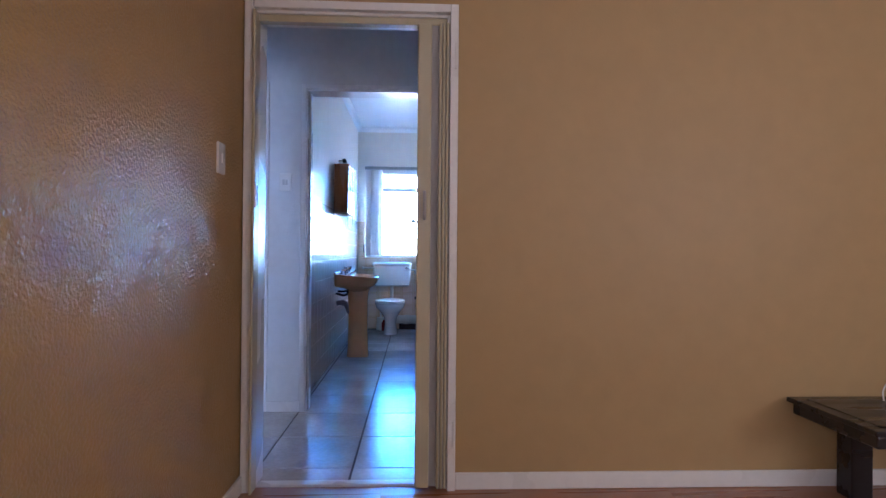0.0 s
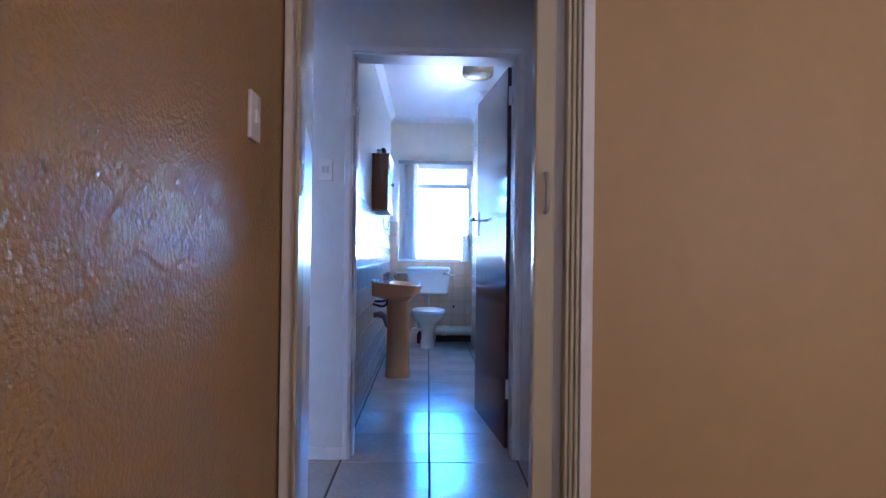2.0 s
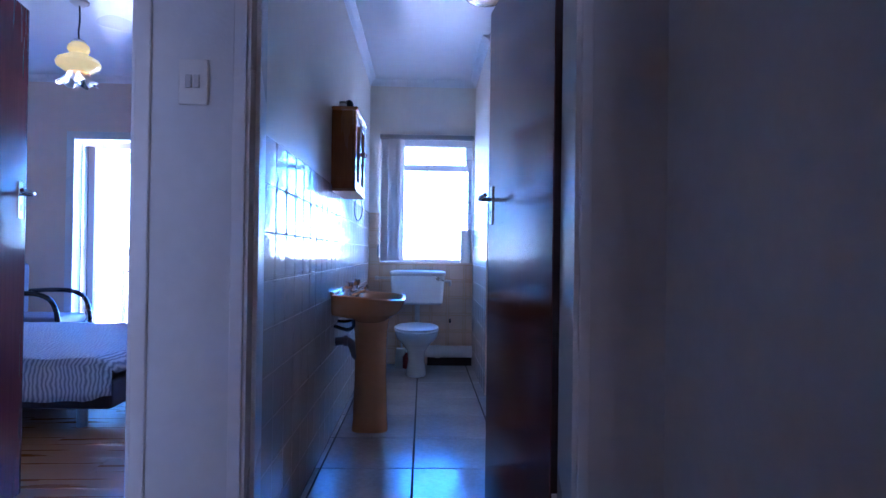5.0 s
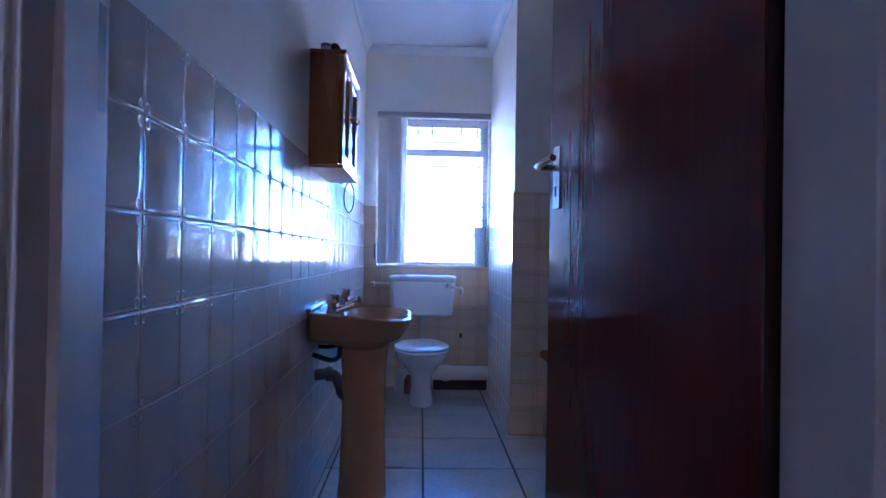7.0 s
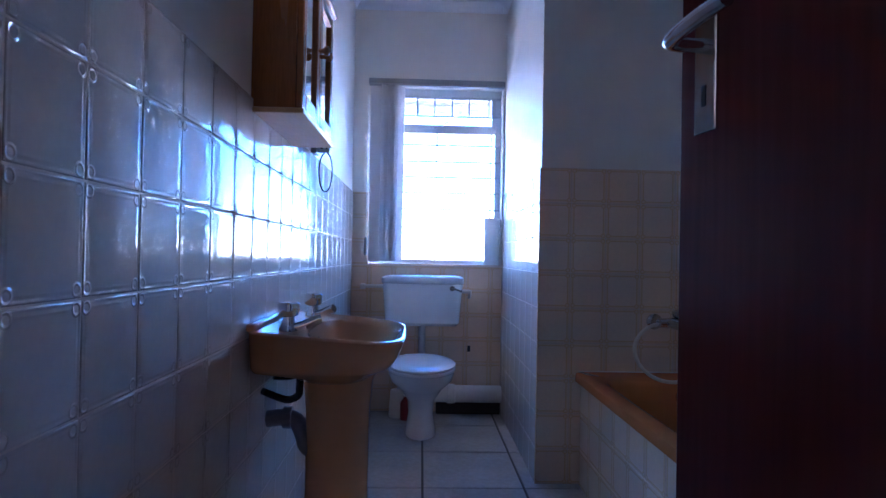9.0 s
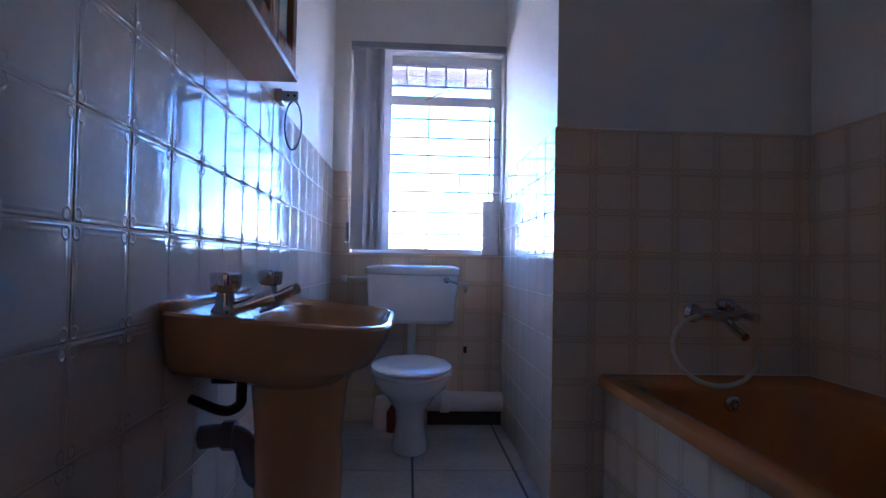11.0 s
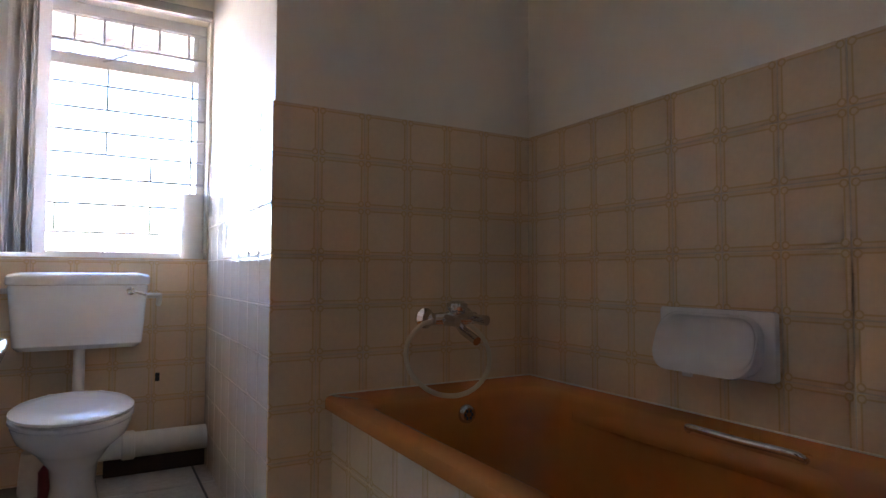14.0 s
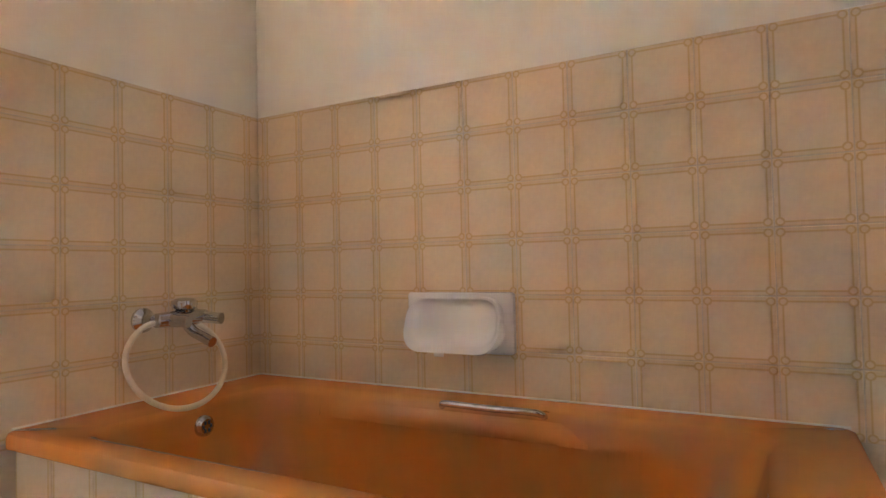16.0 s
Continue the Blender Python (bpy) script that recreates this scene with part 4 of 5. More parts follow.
part("overflow_stub", tube([(TX + 0.238, 5.07, 0.758), (TX + 0.29, 5.07, 0.758)], 0.012, 10), WHITE_PIPE, wc, smooth=True)
part("overflow_elbow", tube([(TX + 0.29, 5.07, 0.765), (TX + 0.292, 5.08, 0.74), (TX + 0.292, 5.11, 0.72)], 0.012, 10), WHITE_PIPE, wc, smooth=True)

soil = thing("waste_pipe", (-0.15, 5.07, 0.08), "white plastic waste pipe along the wall above the floor", "pipe")
part("pipe", tube([(-0.40, 5.07, 0.128), (-0.20, 5.07, 0.128), (PIER - 0.002, 5.07, 0.128)], 0.052, 20), WHITE_PIPE, soil, smooth=True)
part("collar", turned([(0.052, -0.025), (0.059, -0.022), (0.059, 0.022), (0.052, 0.025)], (-0.27, 5.07, 0.128), 20, "x"), WHITE_PIPE, soil, smooth=True)
# Dark box imitates the shaded gap between pipe and floor.
part("support", box(-0.36, PIER - 0.004, 5.075, BW - 0.002, 0.0, 0.082, 0.003), DARK_WOOD_AND_SHADE, soil, "dark box in place of the shade under the pipe")

brush = thing("toilet_brush_holder", (-0.59, 5.02, 0), "white plastic toilet brush holder on the floor", "toilet brush")
part("holder", turned([(0.055, 0.0), (0.058, 0.01), (0.050, 0.14), (0.046, 0.16), (0.02, 0.165)], (-0.59, 5.02, 0.0), 20), WHITE_PIPE, brush, smooth=True)
part("brush_handle", turned([(0.009, 0.16), (0.009, 0.27), (0.014, 0.30), (0.006, 0.315)], (-0.59, 5.02, 0.0), 12), SEAT, brush, smooth=True)
redb = thing("cleaner_bottle", (-0.545, 4.945, 0), "red plastic cleaner bottle behind the toilet", "bottle")
part("bottle", turned([(0.028, 0), (0.031, 0.006), (0.031, 0.10), (0.014, 0.125), (0.012, 0.14)], (-0.545, 4.945, 0.0), 18), RED, redb, smooth=True)
part("cap", turned([(0.015, 0.139), (0.015, 0.165), (0.012, 0.168)], (-0.545, 4.945, 0.0), 14), SEAT, redb, smooth=True)
part("chip", box(-0.168, -0.150, BW - 0.0012, BW - 0.0004, 0.378, 0.415), BLACK, wall_window, "dark chip in a tile")

# cabinet
cab = thing("wall_cabinet", (-0.84, 3.155, 1.34), "orange varnished pine wall cabinet with two mirrored doors", "cabinet")
CY0, CY1, CZ0, CZ1, CF = 2.915, 3.40, 1.345, 1.765, -0.795
part("body", box(BL - 0.007, CF, CY0, CY1, CZ0, CZ1, 0.002), PINE, cab)
part("top_board", box(BL - 0.007, CF + 0.028, CY0 - 0.012, CY1 + 0.012, CZ1, CZ1 + 0.018, 0.005), PINE, cab)
part("bottom_board", box(BL - 0.007, CF + 0.024, CY0 - 0.006, CY1 + 0.006, CZ0 - 0.014, CZ0, 0.004), PINE_PALE, cab, "pale pine bottom board")
mid = (CY0 + CY1) / 2
for i, (y0, y1) in enumerate(((CY0 + 0.002, mid - 0.0015), (mid + 0.0015, CY1 - 0.002))):
    d = bmesh.new()
    for a, b, z0, z1 in ((y0, y0 + 0.042, CZ0 + 0.003, CZ1 - 0.002), (y1 - 0.042, y1, CZ0 + 0.003, CZ1 - 0.002), (y0 + 0.042, y1 - 0.042, CZ0 + 0.003, CZ0 + 0.048), (y0 + 0.042, y1 - 0.042, CZ1 - 0.047, CZ1 - 0.002)):
        box(CF + 0.001, CF + 0.018, a, b, z0, z1, 0.003, d)
    door = part("door", d, PINE, cab)
    part("mirror", box(CF + 0.003, CF + 0.009, y0 + 0.040, y1 - 0.040, CZ0 + 0.046, CZ1 - 0.045), MIRROR, door, "mirror panel")
    ky = mid - 0.026 if i == 0 else mid + 0.026
    part("knob", turned([(0.006, 0), (0.007, 0.012), (0.014, 0.020), (0.014, 0.028), (0.006, 0.033)], (CF + 0.018, ky, 1.565), 16, "x"), PINE, door, "turned wooden knob", True)

jar = thing("small_jar", (-0.855, 2.965, CZ1 + 0.018), "small white plastic jar on the cabinet", "jar")
part("jar", turned([(0.018, 0), (0.020, 0.003), (0.020, 0.024), (0.017, 0.026)], (-0.855, 2.965, CZ1 + 0.018), 18), SEAT, jar, smooth=True)
part("lid", turned([(0.0205, 0.0265), (0.0205, 0.036), (0.017, 0.038)], (-0.855, 2.965, CZ1 + 0.018), 18), PLASTIC_GREY, jar, smooth=True)
rollon = thing("roll_on_bottle", (-0.83, 3.03, CZ1 + 0.018), "black capped roll-on bottle on the cabinet", "bottle")
part("bottle", turned([(0.015, 0), (0.019, 0.006), (0.020, 0.020)], (-0.83, 3.03, CZ1 + 0.018), 18), SEAT, rollon, smooth=True)
part("cap", turned([(0.021, 0.0205), (0.024, 0.03), (0.023, 0.045), (0.016, 0.058), (0.006, 0.064)], (-0.83, 3.03, CZ1 + 0.018), 18), BLACK, rollon, smooth=True)
part("neck", turned([(0.0205, 0.0200), (0.0205, 0.0208)], (-0.83, 3.03, CZ1 + 0.018), 18), BLACK, rollon)

shaver = thing("shaver_lead", (-0.88, 3.76, 1.368), "white shaver socket with a plug and a looped black lead", "socket")
part("socket_box", box(BL - 0.007, -0.884, 3.735, 3.80, 1.368, 1.410, 0.004), PLASTIC_WHITE, shaver)
part("plug", box(-0.884, -0.834, 3.742, 3.768, 1.373, 1.405, 0.005), PLASTIC_WHITE, shaver)
for x in (-0.846, -0.866):
    part("plug_pin", turned([(0.004, 0), (0.004, -0.003)], (x, 3.7425, 1.389), 10, "y"), BLACK, shaver)
lead = []
for i in range(13):
    a = radians(100 + 340 * i / 12)
    lead.append((-0.850 + 0.026 * math.cos(a), 3.75, 1.297 + 0.078 * math.sin(a)))
part("lead", tube([(-0.858, 3.75, 1.375)] + lead, 0.0028, 8), BLACK, shaver, "black electric lead", True)

# ceiling lamp
lampb = thing("ceiling_lamp", (-0.078, 3.05, TOP), "amber pressed-glass drum ceiling lamp, switched off", "ceiling lamp")
LB = (-0.078, 3.05, TOP)
part("base", turned([(0.085, 0.0), (0.085, -0.014), (0.075, -0.018)], LB, 28), GLOSS, lampb, smooth=True)
ribs = []
for h, r in ((-0.016, 0.100), (-0.035, 0.119), (-0.100, 0.122), (-0.128, 0.114), (-0.145, 0.085), (-0.152, 0.03)):
    ribs.append([Vector(LB) + Vector(((r + (0.004 if i % 2 else 0) * (1 if h > -0.14 else 0.3)) * math.cos(2 * math.pi * i / 64), (r + (0.004 if i % 2 else 0) * (1 if h > -0.14 else 0.3)) * math.sin(2 * math.pi * i / 64), h)) for i in range(64)])
sh = part("shade", loft(ribs, False, True), AMBER, lampb, smooth=False)

# ---- lounge things ----
table = thing("low_table", (2.0, -0.31, 0), "low black-stained wooden table against the tan wall", "table")
part("tabletop", box(1.415, 2.70, -0.56, -0.06, 0.368, 0.388, 0.004), BLACK_WOOD, table)
part("inlay_edge", box(1.470, 2.65, -0.505, -0.115, 0.3885, 0.391, 0.001), BLACK_WOOD, table)
part("moulding", box(1.432, 2.683, -0.543, -0.077, 0.320, 0.3675, 0.008, segments=3), BLACK_WOOD, table)
for x in (1.60, 2.44):
    for y in (-0.50, -0.20):
        part("leg", box(x, x + 0.09, y, y + 0.09, 0.0, 0.3195, 0.005), BLACK_WOOD, table)
cord = thing("white_cord", (1.80, -0.20, 0.391), "thin white electric cord arched on the black table", "cable")
part("cord", tube([(1.765, -0.16, 0.3925), (1.770, -0.15, 0.43), (1.80, -0.14, 0.462), (1.86, -0.13, 0.47), (1.93, -0.12, 0.43), (1.96, -0.13, 0.3935)], 0.003, 8), PLASTIC_WHITE, cord, smooth=True)
ybox = thing("yellow_box", (1.80, -0.38, 0.391), "small yellow plastic box lying on the black table", "box")
part("box", box(1.745, 1.83, -0.40, -0.34, 0.3912, 0.402, 0.003), YELLOW, ybox)
part("lid", box(1.747, 1.828, -0.398, -0.342, 0.4022, 0.408, 0.002), YELLOW, ybox)
# Unseen window frame, added round the west fill lamp.
lw = thing("window_2", (LEFT - 0.08, -3.85, 0.85), "unseen white-framed lounge window around an added lamp", "window", kind="structure")
lf = bmesh.new()
for y0, y1, z0, z1 in ((-4.4, -4.35, 0.85, 2.15), (-3.35, -3.3, 0.85, 2.15), (-4.35, -3.35, 0.85, 0.9), (-4.35, -3.35, 2.1, 2.15)):
    box(LEFT - 0.098, LEFT - 0.06, y0, y1, z0, z1, 0.003, lf)
part("window_frame", lf, TRIM, lw)
# Frame for the south lamp's recess, never in view.
sw = thing("window_4", (2.7, -4.68, 0.95), "unseen white-framed lounge window around an added lamp", "window", kind="structure")
sf = bmesh.new()
for x0, x1, z0, z1 in ((1.9, 1.95, 0.95, 2.25), (3.5, 3.55, 0.95, 2.25), (1.95, 3.5, 0.95, 1.0), (1.95, 3.5, 2.2, 2.25)):
    box(x0, x1, -4.70, -4.66, z0, z1, 0.003, sf)
part("window_frame", sf, TRIM, sw)

# ---- bedroom things ----
bed = thing("bed", (-2.8, 3.8, 0), "low double bed with dark base and patterned bedspread", "bed")
QX0, QX1, QY0, QY1 = -3.62, -2.075, 2.99, 4.60
part("base", box(QX0, QX1, QY0, QY1, 0.14, 0.30, 0.025, segments=3), TEXTILE_DARK, bed)
part("mattress", box(QX0 + 0.01, QX1 - 0.01, QY0 + 0.01, QY1 - 0.01, 0.3005, 0.394, 0.04, segments=3), TEXTILE_DARK, bed, smooth=True)
for x in (QX0 + 0.25, QX1 - 0.25):
    for y in (QY0 + 0.18, QY1 - 0.18):
        part("leg", turned([(0.028, 0), (0.028, 0.1395)], (x, y, 0), 14), STEEL, bed, "grey metal leg")
# spread: a draped sheet with an overhang at the foot and rumples
nx, ny = 34, 40
sp = bmesh.new()
grid = []
for j in range(ny + 1):
    row = []
    for i in range(nx + 1):
        u, v = i / nx, j / ny
        x = QX0 - 0.02 + (QX1 - QX0 + 0.035) * u
        hang = 0.21 - 0.06 * max(0.0, (u - 0.93) / 0.07)
        s = -hang + (QY1 - QY0 + hang) * v
        droop = max(0.0, -s)
        y = QY0 - 0.012 + max(s, 0.0)
        z = 0.406 - droop + 0.012 * noise.noise((x * 3, s * 3, 1)) + 0.006 * noise.noise((x * 9, s * 9, 4))
        if droop > 0:
            y -= 0.012 * math.sin(x * 17) * min(1, droop * 8) + 0.01
            z += 0.02 * noise.noise((x * 4, 0, 7))
        edge = max(0.0, u - 0.94) / 0.06
        z -= 0.075 * edge ** 2 * (1 if droop == 0 else 0.4)
        row.append(sp.verts.new((x, y, z)))
    grid.append(row)
for j in range(ny):
    for i in range(nx):
        sp.faces.new((grid[j][i], grid[j][i + 1], grid[j + 1][i + 1], grid[j + 1][i]))
spread = thing("bedspread", (-2.8, 3.0, 0.44), "blue-grey bedspread with fine wave pattern, hanging over the bed's foot", "bedspread")
cloth = part("cloth", sp, SPREAD, spread, smooth=True)
solid = cloth.modifiers.new("thickness", "SOLIDIFY")
solid.thickness, solid.offset = 0.008, 1

chair = thing("armchair", (-3.62, 4.93, 0), "armchair with bent dark arms and blue-grey seat", "chair")
part("seat", box(-3.92, -3.40, 4.70, 5.15, 0.36, 0.44, 0.03, segments=3), CURTAIN, chair, smooth=True)
part("backrest", box(-3.98, -3.90, 4.70, 5.15, 0.36, 0.87, 0.03, segments=3), CURTAIN, chair, smooth=True)
for y in (4.69, 5.16):
    part("arm", tube([(-3.95, y, 0.62), (-3.70, y, 0.635), (-3.52, y, 0.62), (-3.42, y, 0.55), (-3.38, y, 0.40), (-3.38, y, 0.22), (-3.40, y, 0.02)], 0.020, 12), BLACK_WOOD, chair, smooth=True)
    part("runner", tube([(-3.40, y, 0.02), (-3.65, y, 0.02), (-3.97, y, 0.02)], 0.020, 12), BLACK_WOOD, chair, smooth=True)
part("crossbar", tube([(-3.42, 4.69, 0.345), (-3.42, 5.16, 0.345)], 0.016, 10), BLACK_WOOD, chair)
part("crossbar", tube([(-3.94, 4.69, 0.345), (-3.94, 5.16, 0.345)], 0.016, 10), BLACK_WOOD, chair)

chest = thing("chest_of_drawers", (-2.3, 5.0, 0), "reddish-brown wooden chest under the bedroom window", "chest")
HX0, HX1, HY0 = -2.87, -1.75, 4.80
part("carcass", box(HX0, HX1, HY0, 5.22, 0.0, 0.805, 0.004), PINE, chest)
part("top", box(HX0 - 0.015, HX1 + 0.015, HY0 - 0.02, 5.225, 0.806, 0.83, 0.006), PINE, chest)
for k in range(3):
    for q in range(2):
        x0 = HX0 + 0.03 + q * 0.54
        dr = part("drawer", box(x0, x0 + 0.52, HY0 - 0.014, HY0 - 0.001, 0.06 + k * 0.245, 0.29 + k * 0.245, 0.005), PINE, chest)
        part("knob", turned([(0.007, 0), (0.007, -0.012), (0.015, -0.02), (0.013, -0.03)], (x0 + 0.26, HY0 - 0.014, 0.175 + k * 0.245), 14, "y"), PINE, dr, smooth=True)
stereo = thing("stereo", (-2.45, 4.98, 0.83), "black portable stereo on the wooden chest", "stereo")
part("case", box(-2.66, -2.26, 4.90, 5.08, 0.831, 0.985, 0.03, segments=4), BLACK, stereo, smooth=True)
for x in (-2.58, -2.34):
    part("speaker", turned([(0.062, 0), (0.062, -0.006), (0.055, -0.008), (0.03, -0.003)], (x, 4.90, 0.905), 20, "y"), PLASTIC_GREY, stereo, smooth=True)
glassj = thing("drinking_glass", (-2.72, 4.95, 0.83), "small clear drinking glass on the wooden chest", "glass")
part("glass", turned([(0.0, 0.001), (0.025, 0.001), (0.030, 0.11), (0.028, 0.11), (0.024, 0.006), (0.0, 0.006)], (-2.72, 4.95, 0.83), 18, cap=False), CLEAR, glassj, smooth=True)

# curtain in folds
cur = thing("curtain", (-2.88, FAR - 0.08, 0.2), "mauve-grey pencil-pleat curtain hanging between door and window", "curtain")
cols, rows_n = 70, 26
cb = bmesh.new()
sheet = []
for j in range(rows_n + 1):
    v = j / rows_n
    z = 2.205 - 2.14 * v
    row = []
    for i in range(cols + 1):
        u = i / cols
        spread_x = 0.43 - 0.07 * min(1, v * 2.0)
        x = -3.005 + spread_x * u - 0.02 * v
        amp = 0.010 + 0.030 * min(1, v * 5)
        y = FAR - 0.085 + amp * math.sin(u * 2 * math.pi * 7.5 + 1.5 * math.sin(u * 9)) + 0.015 * math.sin(u * 21 + v * 2)
        row.append(cb.verts.new((x, y, z + 0.012 * (math.sin(u * 60) if j == 0 else 0))))
    sheet.append(row)
for j in range(rows_n):
    for i in range(cols):
        cb.faces.new((sheet[j][i], sheet[j][i + 1], sheet[j + 1][i + 1], sheet[j + 1][i]))
cl = part("cloth", cb, CURTAIN, cur, smooth=True)
thick = cl.modifiers.new("thickness", "SOLIDIFY")
thick.thickness = 0.004
part("track", box(-3.02, -1.40, FAR - 0.06, FAR - 0.001, 2.185, 2.205, 0.003), TRIM, cur, "white curtain track")

# glass door and window of the bedroom
gd = thing("door_frame_4", ((G0 + G1) / 2, FAR, 0), "white frame of the glazed outer door", "door frame", kind="structure")
gf = bmesh.new()
for x0, x1, z0, z1 in ((G0 - 0.04, G0 + 0.03, 0, GT + 0.04), (G1 - 0.03, G1 + 0.04, 0, GT + 0.04), (G0 + 0.03, G1 - 0.03, GT - 0.03, GT + 0.04)):
    box(x0, x1, FAR - 0.012, OUT + 0.01, z0, z1, 0.004, gf)
part("frame", gf, TRIM, gd)
leaf = thing("door_3", (G0 + 0.05, OUT, 0.0), "white glazed outer door standing open to the outside", "door")
a = radians(58)
m = Matrix.Translation((G0 + 0.06, OUT + 0.02, 0)) @ Matrix.Rotation(a, 4, "Z")
lb = bmesh.new()
for x0, x1, z0, z1 in ((0.051, 0.09, 0.0, 1.96), (0.66, 0.75, 0.0, 1.96), (0.09, 0.66, 0.0, 0.14), (0.09, 0.66, 1.85, 1.96), (0.09, 0.66, 0.94, 1.0), (0.355, 0.39, 0.14, 0.94), (0.355, 0.39, 1.0, 1.85)):
    box(x0, x1, -0.02, 0.02, z0, z1, 0.003, lb, m)
part("frame", lb, TRIM, leaf)
for x0, x1, z0, z1 in ((0.09, 0.355, 0.14, 0.94), (0.39, 0.66, 0.14, 0.94), (0.09, 0.355, 1.0, 1.85), (0.39, 0.66, 1.0, 1.85)):
    pn = part("pane", box(x0, x1, -0.003, 0.003, z0, z1, m=m), CLEAR, leaf)
    pn.visible_shadow = False
# Stile's dark colour imitates the shade on the white door's hinge side.
part("hinge_stile", box(-0.012, 0.050, -0.040, 0.040, 0.0, 1.96, 0.003, m=m), DARK_WOOD_AND_SHADE, leaf, "hinge stile coloured dark in place of shade")
part("handle", box(0.69, 0.73, -0.06, -0.021, 0.98, 1.12, 0.006, m=m), STEEL, leaf, "steel lever handle")

bw = thing("window_3", ((F0 + F1) / 2, FAR + 0.06, FZ0), "bedroom window with a dark frame", "window", kind="structure")
bf = bmesh.new()
for x0, x1, z0, z1 in ((F0, F0 + 0.035, FZ0, FZ1), (F1 - 0.035, F1, FZ0, FZ1), (F0 + 0.035, F1 - 0.035, FZ0, FZ0 + 0.035), (F0 + 0.035, F1 - 0.035, FZ1 - 0.035, FZ1)):
    box(x0, x1, FAR + 0.05, FAR + 0.09, z0, z1, 0.003, bf)
part("window_frame", bf, TRIM, bw)
bp = part("pane", box(F0 + 0.035, F1 - 0.035, FAR + 0.068, FAR + 0.072, FZ0 + 0.035, FZ1 - 0.035), CLEAR, bw)
bp.visible_shadow = False
part("window_sill", box(F0, F1, FAR - 0.015, FAR + 0.05, FZ0 - 0.02, FZ0, 0.003), TRIM, bw)
vb = thing("venetian_blind", ((F0 + F1) / 2, FAR + 0.02, FZ1), "tan wooden venetian blind pulled halfway up", "blind")
part("head_rail", box(F0 + 0.005, F1 - 0.005, FAR + 0.002, FAR + 0.045, FZ1 - 0.04, FZ1 - 0.001, 0.003), VENETIAN, vb)
for i in range(13):
    z = FZ1 - 0.05 - i * 0.020
    m = Matrix.Translation((0, FAR + 0.022, z)) @ Matrix.Rotation(radians(28), 4, "X")
    part("slat", box(F0 + 0.01, F1 - 0.01, -0.017, 0.017, -0.0015, 0.0015, m=m), VENETIAN, vb)
part("bottom_rail", box(F0 + 0.01, F1 - 0.01, FAR + 0.006, FAR + 0.040, FZ1 - 0.335, FZ1 - 0.310, 0.003), BLACK_WOOD, vb, "dark bottom rail")

# pendant lamp
pl = thing("pendant_lamp", (-2.605, 3.56, TOP), "cream glass pendant lamp with a fluted rim, switched on", "pendant lamp")
PX, PY = -2.605, 3.56
part("ceiling_rose", turned([(0.055, 0), (0.055, -0.012), (0.03, -0.03)], (PX, PY, TOP), 24), GLOSS, pl, smooth=True)
part("chain", tube([(PX, PY, TOP - 0.03), (PX + 0.003, PY, TOP - 0.12), (PX - 0.003, PY, TOP - 0.19), (PX, PY, 2.325)], 0.005, 8), BLACK, pl, "dark hanging chain")
part("gallery", turned([(0.012, 0.018), (0.030, 0.010), (0.042, -0.004), (0.040, -0.008)], (PX, PY, 2.312), 20), STEEL, pl, smooth=True)
part("shade", turned([(0.040, 0.0), (0.060, -0.020), (0.064, -0.045), (0.050, -0.068), (0.066, -0.080), (0.115, -0.105), (0.128, -0.130), (0.122, -0.152), (0.085, -0.178), (0.062, -0.190)], (PX, PY, 2.305), 32, cap=False), SHADE, pl, "lit cream glass shade", True)
fl = []
for h, r, w in ((-0.190, 0.062, 0.0), (-0.215, 0.066, 0.004), (-0.240, 0.082, 0.010), (-0.258, 0.108, 0.014)):
    fl.append([Vector((PX + (r + w * math.cos(7 * t)) * math.cos(t), PY + (r + w * math.cos(7 * t)) * math.sin(t), 2.305 + h + w * 0.8 * math.sin(7 * t))) for t in (2 * math.pi * i / 56 for i in range(56))])
part("fluted_rim", loft(fl, False, False), SHADE_RIM, pl, "frosted fluted glass rim", True)

# ---- pieces: wall tiles, floor tiles, planks ----
PIECES = {}


def piece(name, cut, thick, bevel, mat, mould=()):
    """A tile or plank, cut to (u0, u1, v0, v1) about its own middle, with eased or moulded edges; its back lies at 0."""
    key = (name, mat.name, *(round(c, 4) for c in cut), thick)
    if key not in PIECES:
        u0, u1, v0, v1 = cut
        me = bpy.data.meshes.new(name)
        b = bevel
        vs = [(u0, v0, 0), (u1, v0, 0), (u1, v1, 0), (u0, v1, 0), (u0, v0, thick - b), (u1, v0, thick - b), (u1, v1, thick - b), (u0, v1, thick - b),
              (u0 + b, v0 + b, thick), (u1 - b, v0 + b, thick), (u1 - b, v1 - b, thick), (u0 + b, v1 - b, thick)]
        fs = [(0, 1, 5, 4), (1, 2, 6, 5), (2, 3, 7, 6), (3, 0, 4, 7), (4, 5, 9, 8), (5, 6, 10, 9), (6, 7, 11, 10), (7, 4, 8, 11), (8, 9, 10, 11)]
        if mould:
            vs, fs = vs[:4], []
            for d, h in mould:
                r = len(vs)
                vs += [(u0 + d, v0 + d, h), (u1 - d, v0 + d, h), (u1 - d, v1 - d, h), (u0 + d, v1 - d, h)]
                fs += [(r - 4 + k, r - 4 + (k + 1) % 4, r + (k + 1) % 4, r + k) for k in range(4)]
            fs.append((r, r + 1, r + 2, r + 3))
        me.from_pydata(vs, [], fs)
        me.materials.append(mat)
        if mould:
            me.polygons.foreach_set("use_smooth", [True] * len(me.polygons))
            me.set_sharp_from_angle(angle=radians(50))
        PIECES[key] = me
    return PIECES[key]


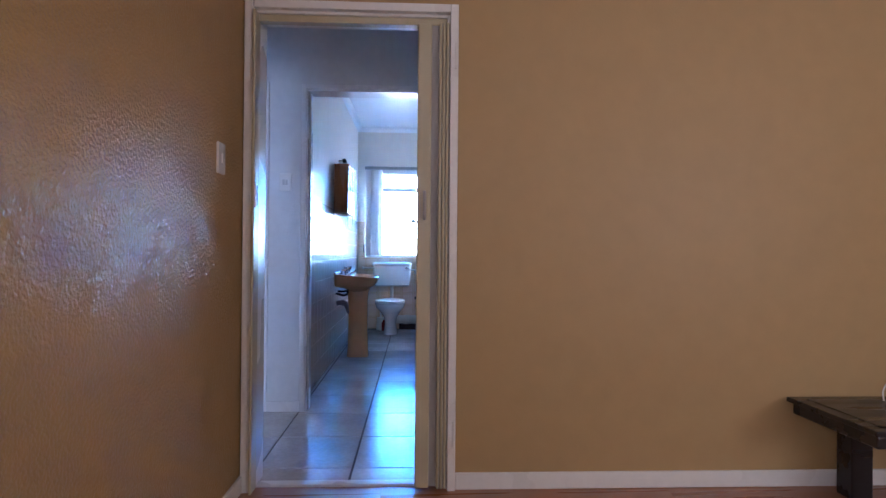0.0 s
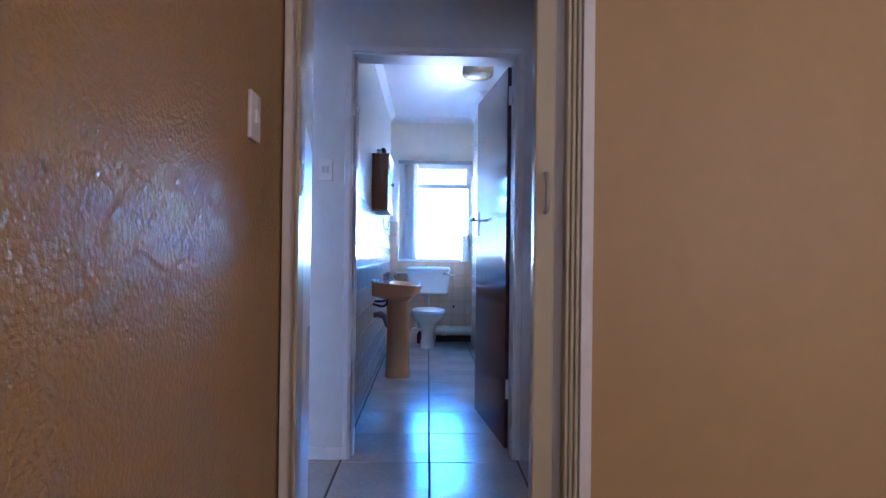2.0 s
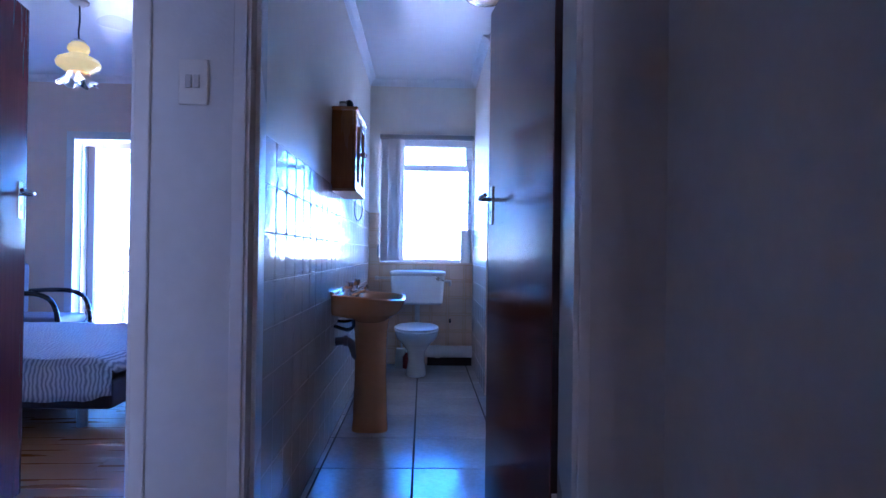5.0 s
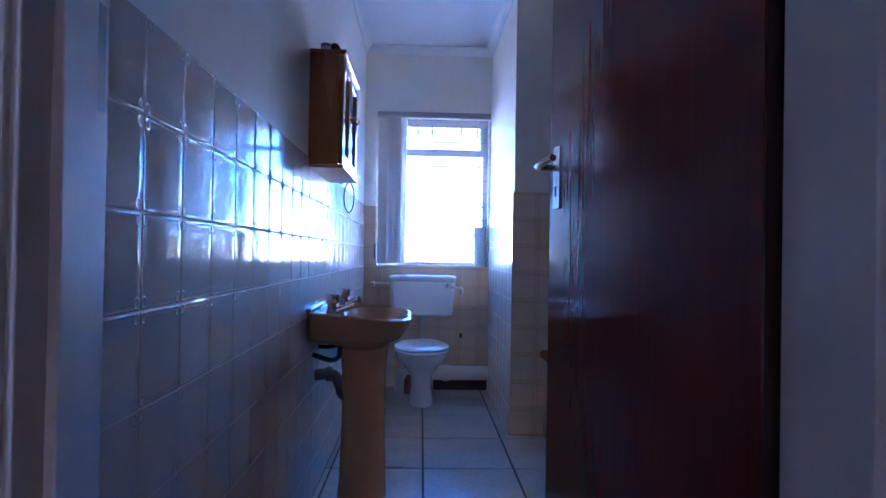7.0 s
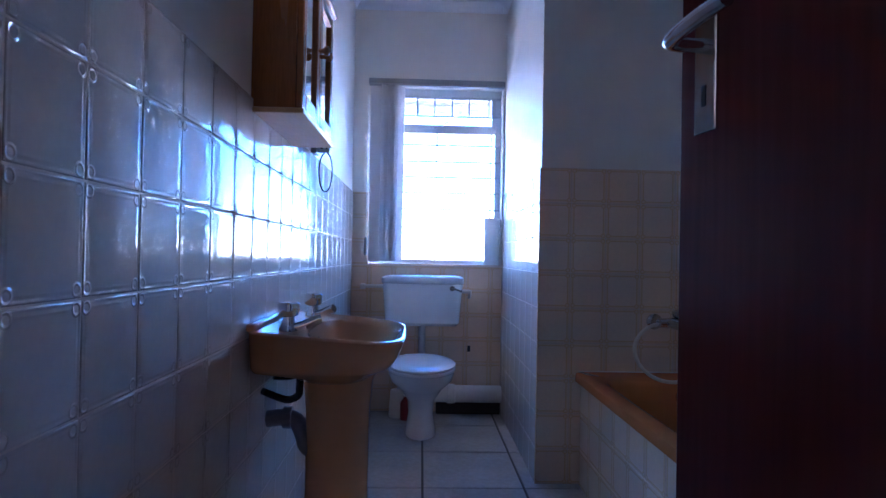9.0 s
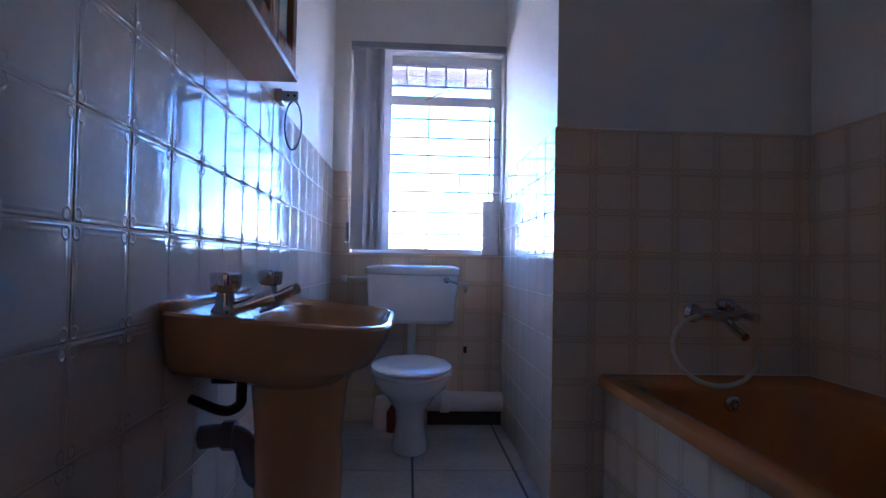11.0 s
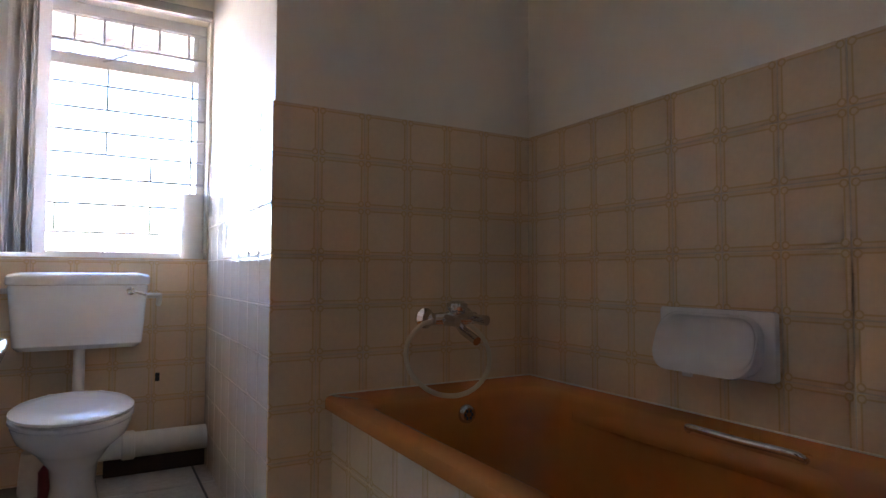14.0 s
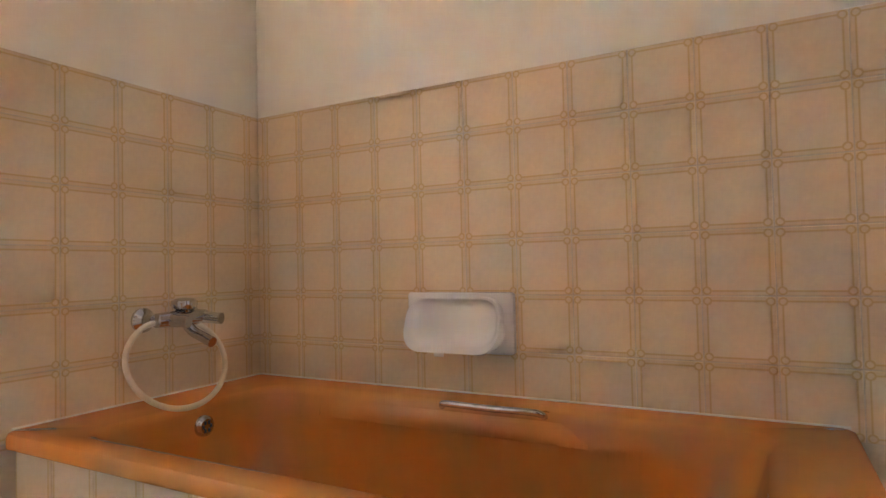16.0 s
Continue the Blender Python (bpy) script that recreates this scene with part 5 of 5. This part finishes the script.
def lay(parent, name, mat, at, u, v, u_from, u_to, v_from, v_to, pu, pv, u_line=0.0, v_line=0.0, joint=0.0022, thick=0.008, bevel=0.0014, shift=0.0, holes=(), uneven=0.12, mould=()):
    """Lays pieces on a plane: at is the plane's zero, u and v its axes; lines of the pattern pass u_line and v_line."""
    u, v = Vector(u), Vector(v)
    w = u.cross(v)
    rng = random.Random(len(parent.name) + int(100 * u_to))
    j = math.floor((v_from - v_line) / pv)
    while v_line + j * pv < v_to - 0.004:
        off = shift * (j % 3)
        i = math.floor((u_from - u_line - off) / pu)
        while u_line + off + i * pu < u_to - 0.004:
            a0, a1 = u_line + off + i * pu, u_line + off + (i + 1) * pu
            b0, b1 = v_line + j * pv, v_line + (j + 1) * pv
            c, d = (a0 + a1) / 2, (b0 + b1) / 2
            g = joint / 2
            cut = (max(a0 + g, u_from) - c, min(a1 - g, u_to) - c, max(b0 + g, v_from) - d, min(b1 - g, v_to) - d)
            inside = any(h[0] < c < h[1] and h[2] < d < h[3] for h in holes)
            if cut[1] - cut[0] > 0.008 and cut[3] - cut[2] > 0.008 and not inside:
                ob = new(name, piece(name, cut, thick, bevel, mat, mould if min(cut[1] - cut[0], cut[3] - cut[2]) > 0.03 else ()))
                tilt = Matrix.Rotation(radians(rng.uniform(-uneven, uneven)), 4, "X") @ Matrix.Rotation(radians(rng.uniform(-uneven, uneven)), 4, "Y")
                p = Vector(at) + u * c + v * d
                ob.parent = parent
                ob.matrix_basis = Matrix.Translation(p - BASE.get(parent, Vector((0, 0, 0)))) @ Matrix(((u.x, v.x, w.x, 0), (u.y, v.y, w.y, 0), (u.z, v.z, w.z, 0), (0, 0, 0, 1))) @ tilt
            i += 1
        j += 1


TT = TILE_TOP
# moulded rim of the embossed tiles: distance from the edge, height
BEAD = [(0.0, 0.0056), (0.0004, 0.0067), (0.0012, 0.0076), (0.0022, 0.0081), (0.0032, 0.0081), (0.0044, 0.0077), (0.0054, 0.0075), (0.0066, 0.0076), (0.0085, 0.0079), (0.0120, 0.0080)]
# bed of grout behind the tiles, a hair proud of the walls
def bed_of(parent, x0, x1, y0, y1, z0, z1):
    part("grout", box(x0, x1, y0, y1, z0, z1), GROUT, parent)


bed_of(wall_left, BL - 0.0085, BL - 0.0012, P1 + 0.001, BW + 0.006, 0.001, TT - 0.003)
bed_of(wall_bath, BR + 0.0012, BR + 0.0085, P1 + 0.001, BT + 0.002, 0.001, TT - 0.003)
bed_of(wall_tap, PIER + 0.003, BR + 0.002, BT + 0.0012, BT + 0.0085, 0.001, TT - 0.003)
bed_of(wall_tap, PIER + 0.0012, PIER + 0.0085, BT + 0.0085, BW + 0.006, 0.001, TT - 0.003)
bed_of(wall_window, BL - 0.002, PIER + 0.002, BW + 0.0012, BW + 0.0085, 0.001, OZ0 - 0.010)
bed_of(wall_window, BL - 0.002, O0 - 0.003, BW + 0.0012, BW + 0.0085, OZ0 - 0.009, TT - 0.003)
lay(wall_left, "tile", EMBOSSED_TILE, (BL - 0.008, 0, 0), (0, 1, 0), (0, 0, 1), P1 + 0.012, BW, 0.002, TT, TILE, TILE, 1.565, bevel=0.002, uneven=0.4, mould=BEAD)
lay(wall_bath, "tile", WALL_TILE, (BR + 0.008, 0, 0), (0, -1, 0), (0, 0, 1), -BT, -P1 - 0.012, 0.455, TT, TILE, TILE, -2.705)
lay(wall_tap, "tile", WALL_TILE, (0, BT + 0.008, 0), (1, 0, 0), (0, 0, 1), PIER - 0.001, BR, 0.002, TT, TILE, TILE, 0.028)
lay(wall_tap, "tile", EMBOSSED_TILE, (PIER + 0.008, 0, 0), (0, -1, 0), (0, 0, 1), -BW, -BT - 0.0005, 0.002, TT, TILE, TILE, -BT, bevel=0.002, uneven=0.4, mould=BEAD)
lay(wall_window, "tile", WALL_TILE, (0, BW + 0.008, 0), (1, 0, 0), (0, 0, 1), BL, PIER, 0.002, OZ0 - 0.007, TILE, TILE, -0.79)
lay(wall_window, "tile", WALL_TILE, (0, BW + 0.008, 0), (1, 0, 0), (0, 0, 1), BL, O0 - 0.002, OZ0 - 0.007, TT, TILE, TILE, -0.79)
lay(panel, "tile", WALL_TILE, (0.236, 0, 0), (0, -1, 0), (0, 0, 1), -BT + 0.009, -YA - 0.012, 0.002, RIM - 0.042, TILE, TILE, -BT)
lay(panel_end, "tile", WALL_TILE, (0, YA + 0.02, 0), (1, 0, 0), (0, 0, 1), 0.228, BR - 0.009, 0.002, RIM - 0.042, TILE, TILE, 0.228)
fp = bpy.data.objects["floor_passage"]
fbth = bpy.data.objects["floor_bathroom"]
lay(fp, "tile", FLOOR_TILE, (0, 0, -0.008), (1, 0, 0), (0, 1, 0), -3.6, 0.19, 0.056, P1 - 0.07, 0.430, 0.4615, -0.444, 0.2165, 0.0095, 0.008, 0.0016)
lay(fbth, "tile", FLOOR_TILE, (0, 0, -0.008), (1, 0, 0), (0, 1, 0), BL, BR, P1 - 0.07, BW, 0.430, 0.4615, -0.444, 0.2165, 0.0095, 0.008, 0.0016)
fl_l = bpy.data.objects["floor_lounge_slab"]
lay(fl_l, "plank", PLANK, (0, 0, -0.012), (1, 0, 0), (0, 1, 0), LEFT, RIGHT, -4.6, 0.004, 1.2, 0.19, 0.1, 0.0, 0.0006, 0.012, 0.0004, 0.4)
fl_b = bpy.data.objects["floor_bedroom_slab"]
lay(fl_b, "plank", PLANK, (0, 0, -0.012), (1, 0, 0), (0, 1, 0), -5.2, -1.06, P1 - 0.07, FAR, 1.2, 0.19, 0.1, 0.0, 0.0006, 0.012, 0.0004, 0.4)
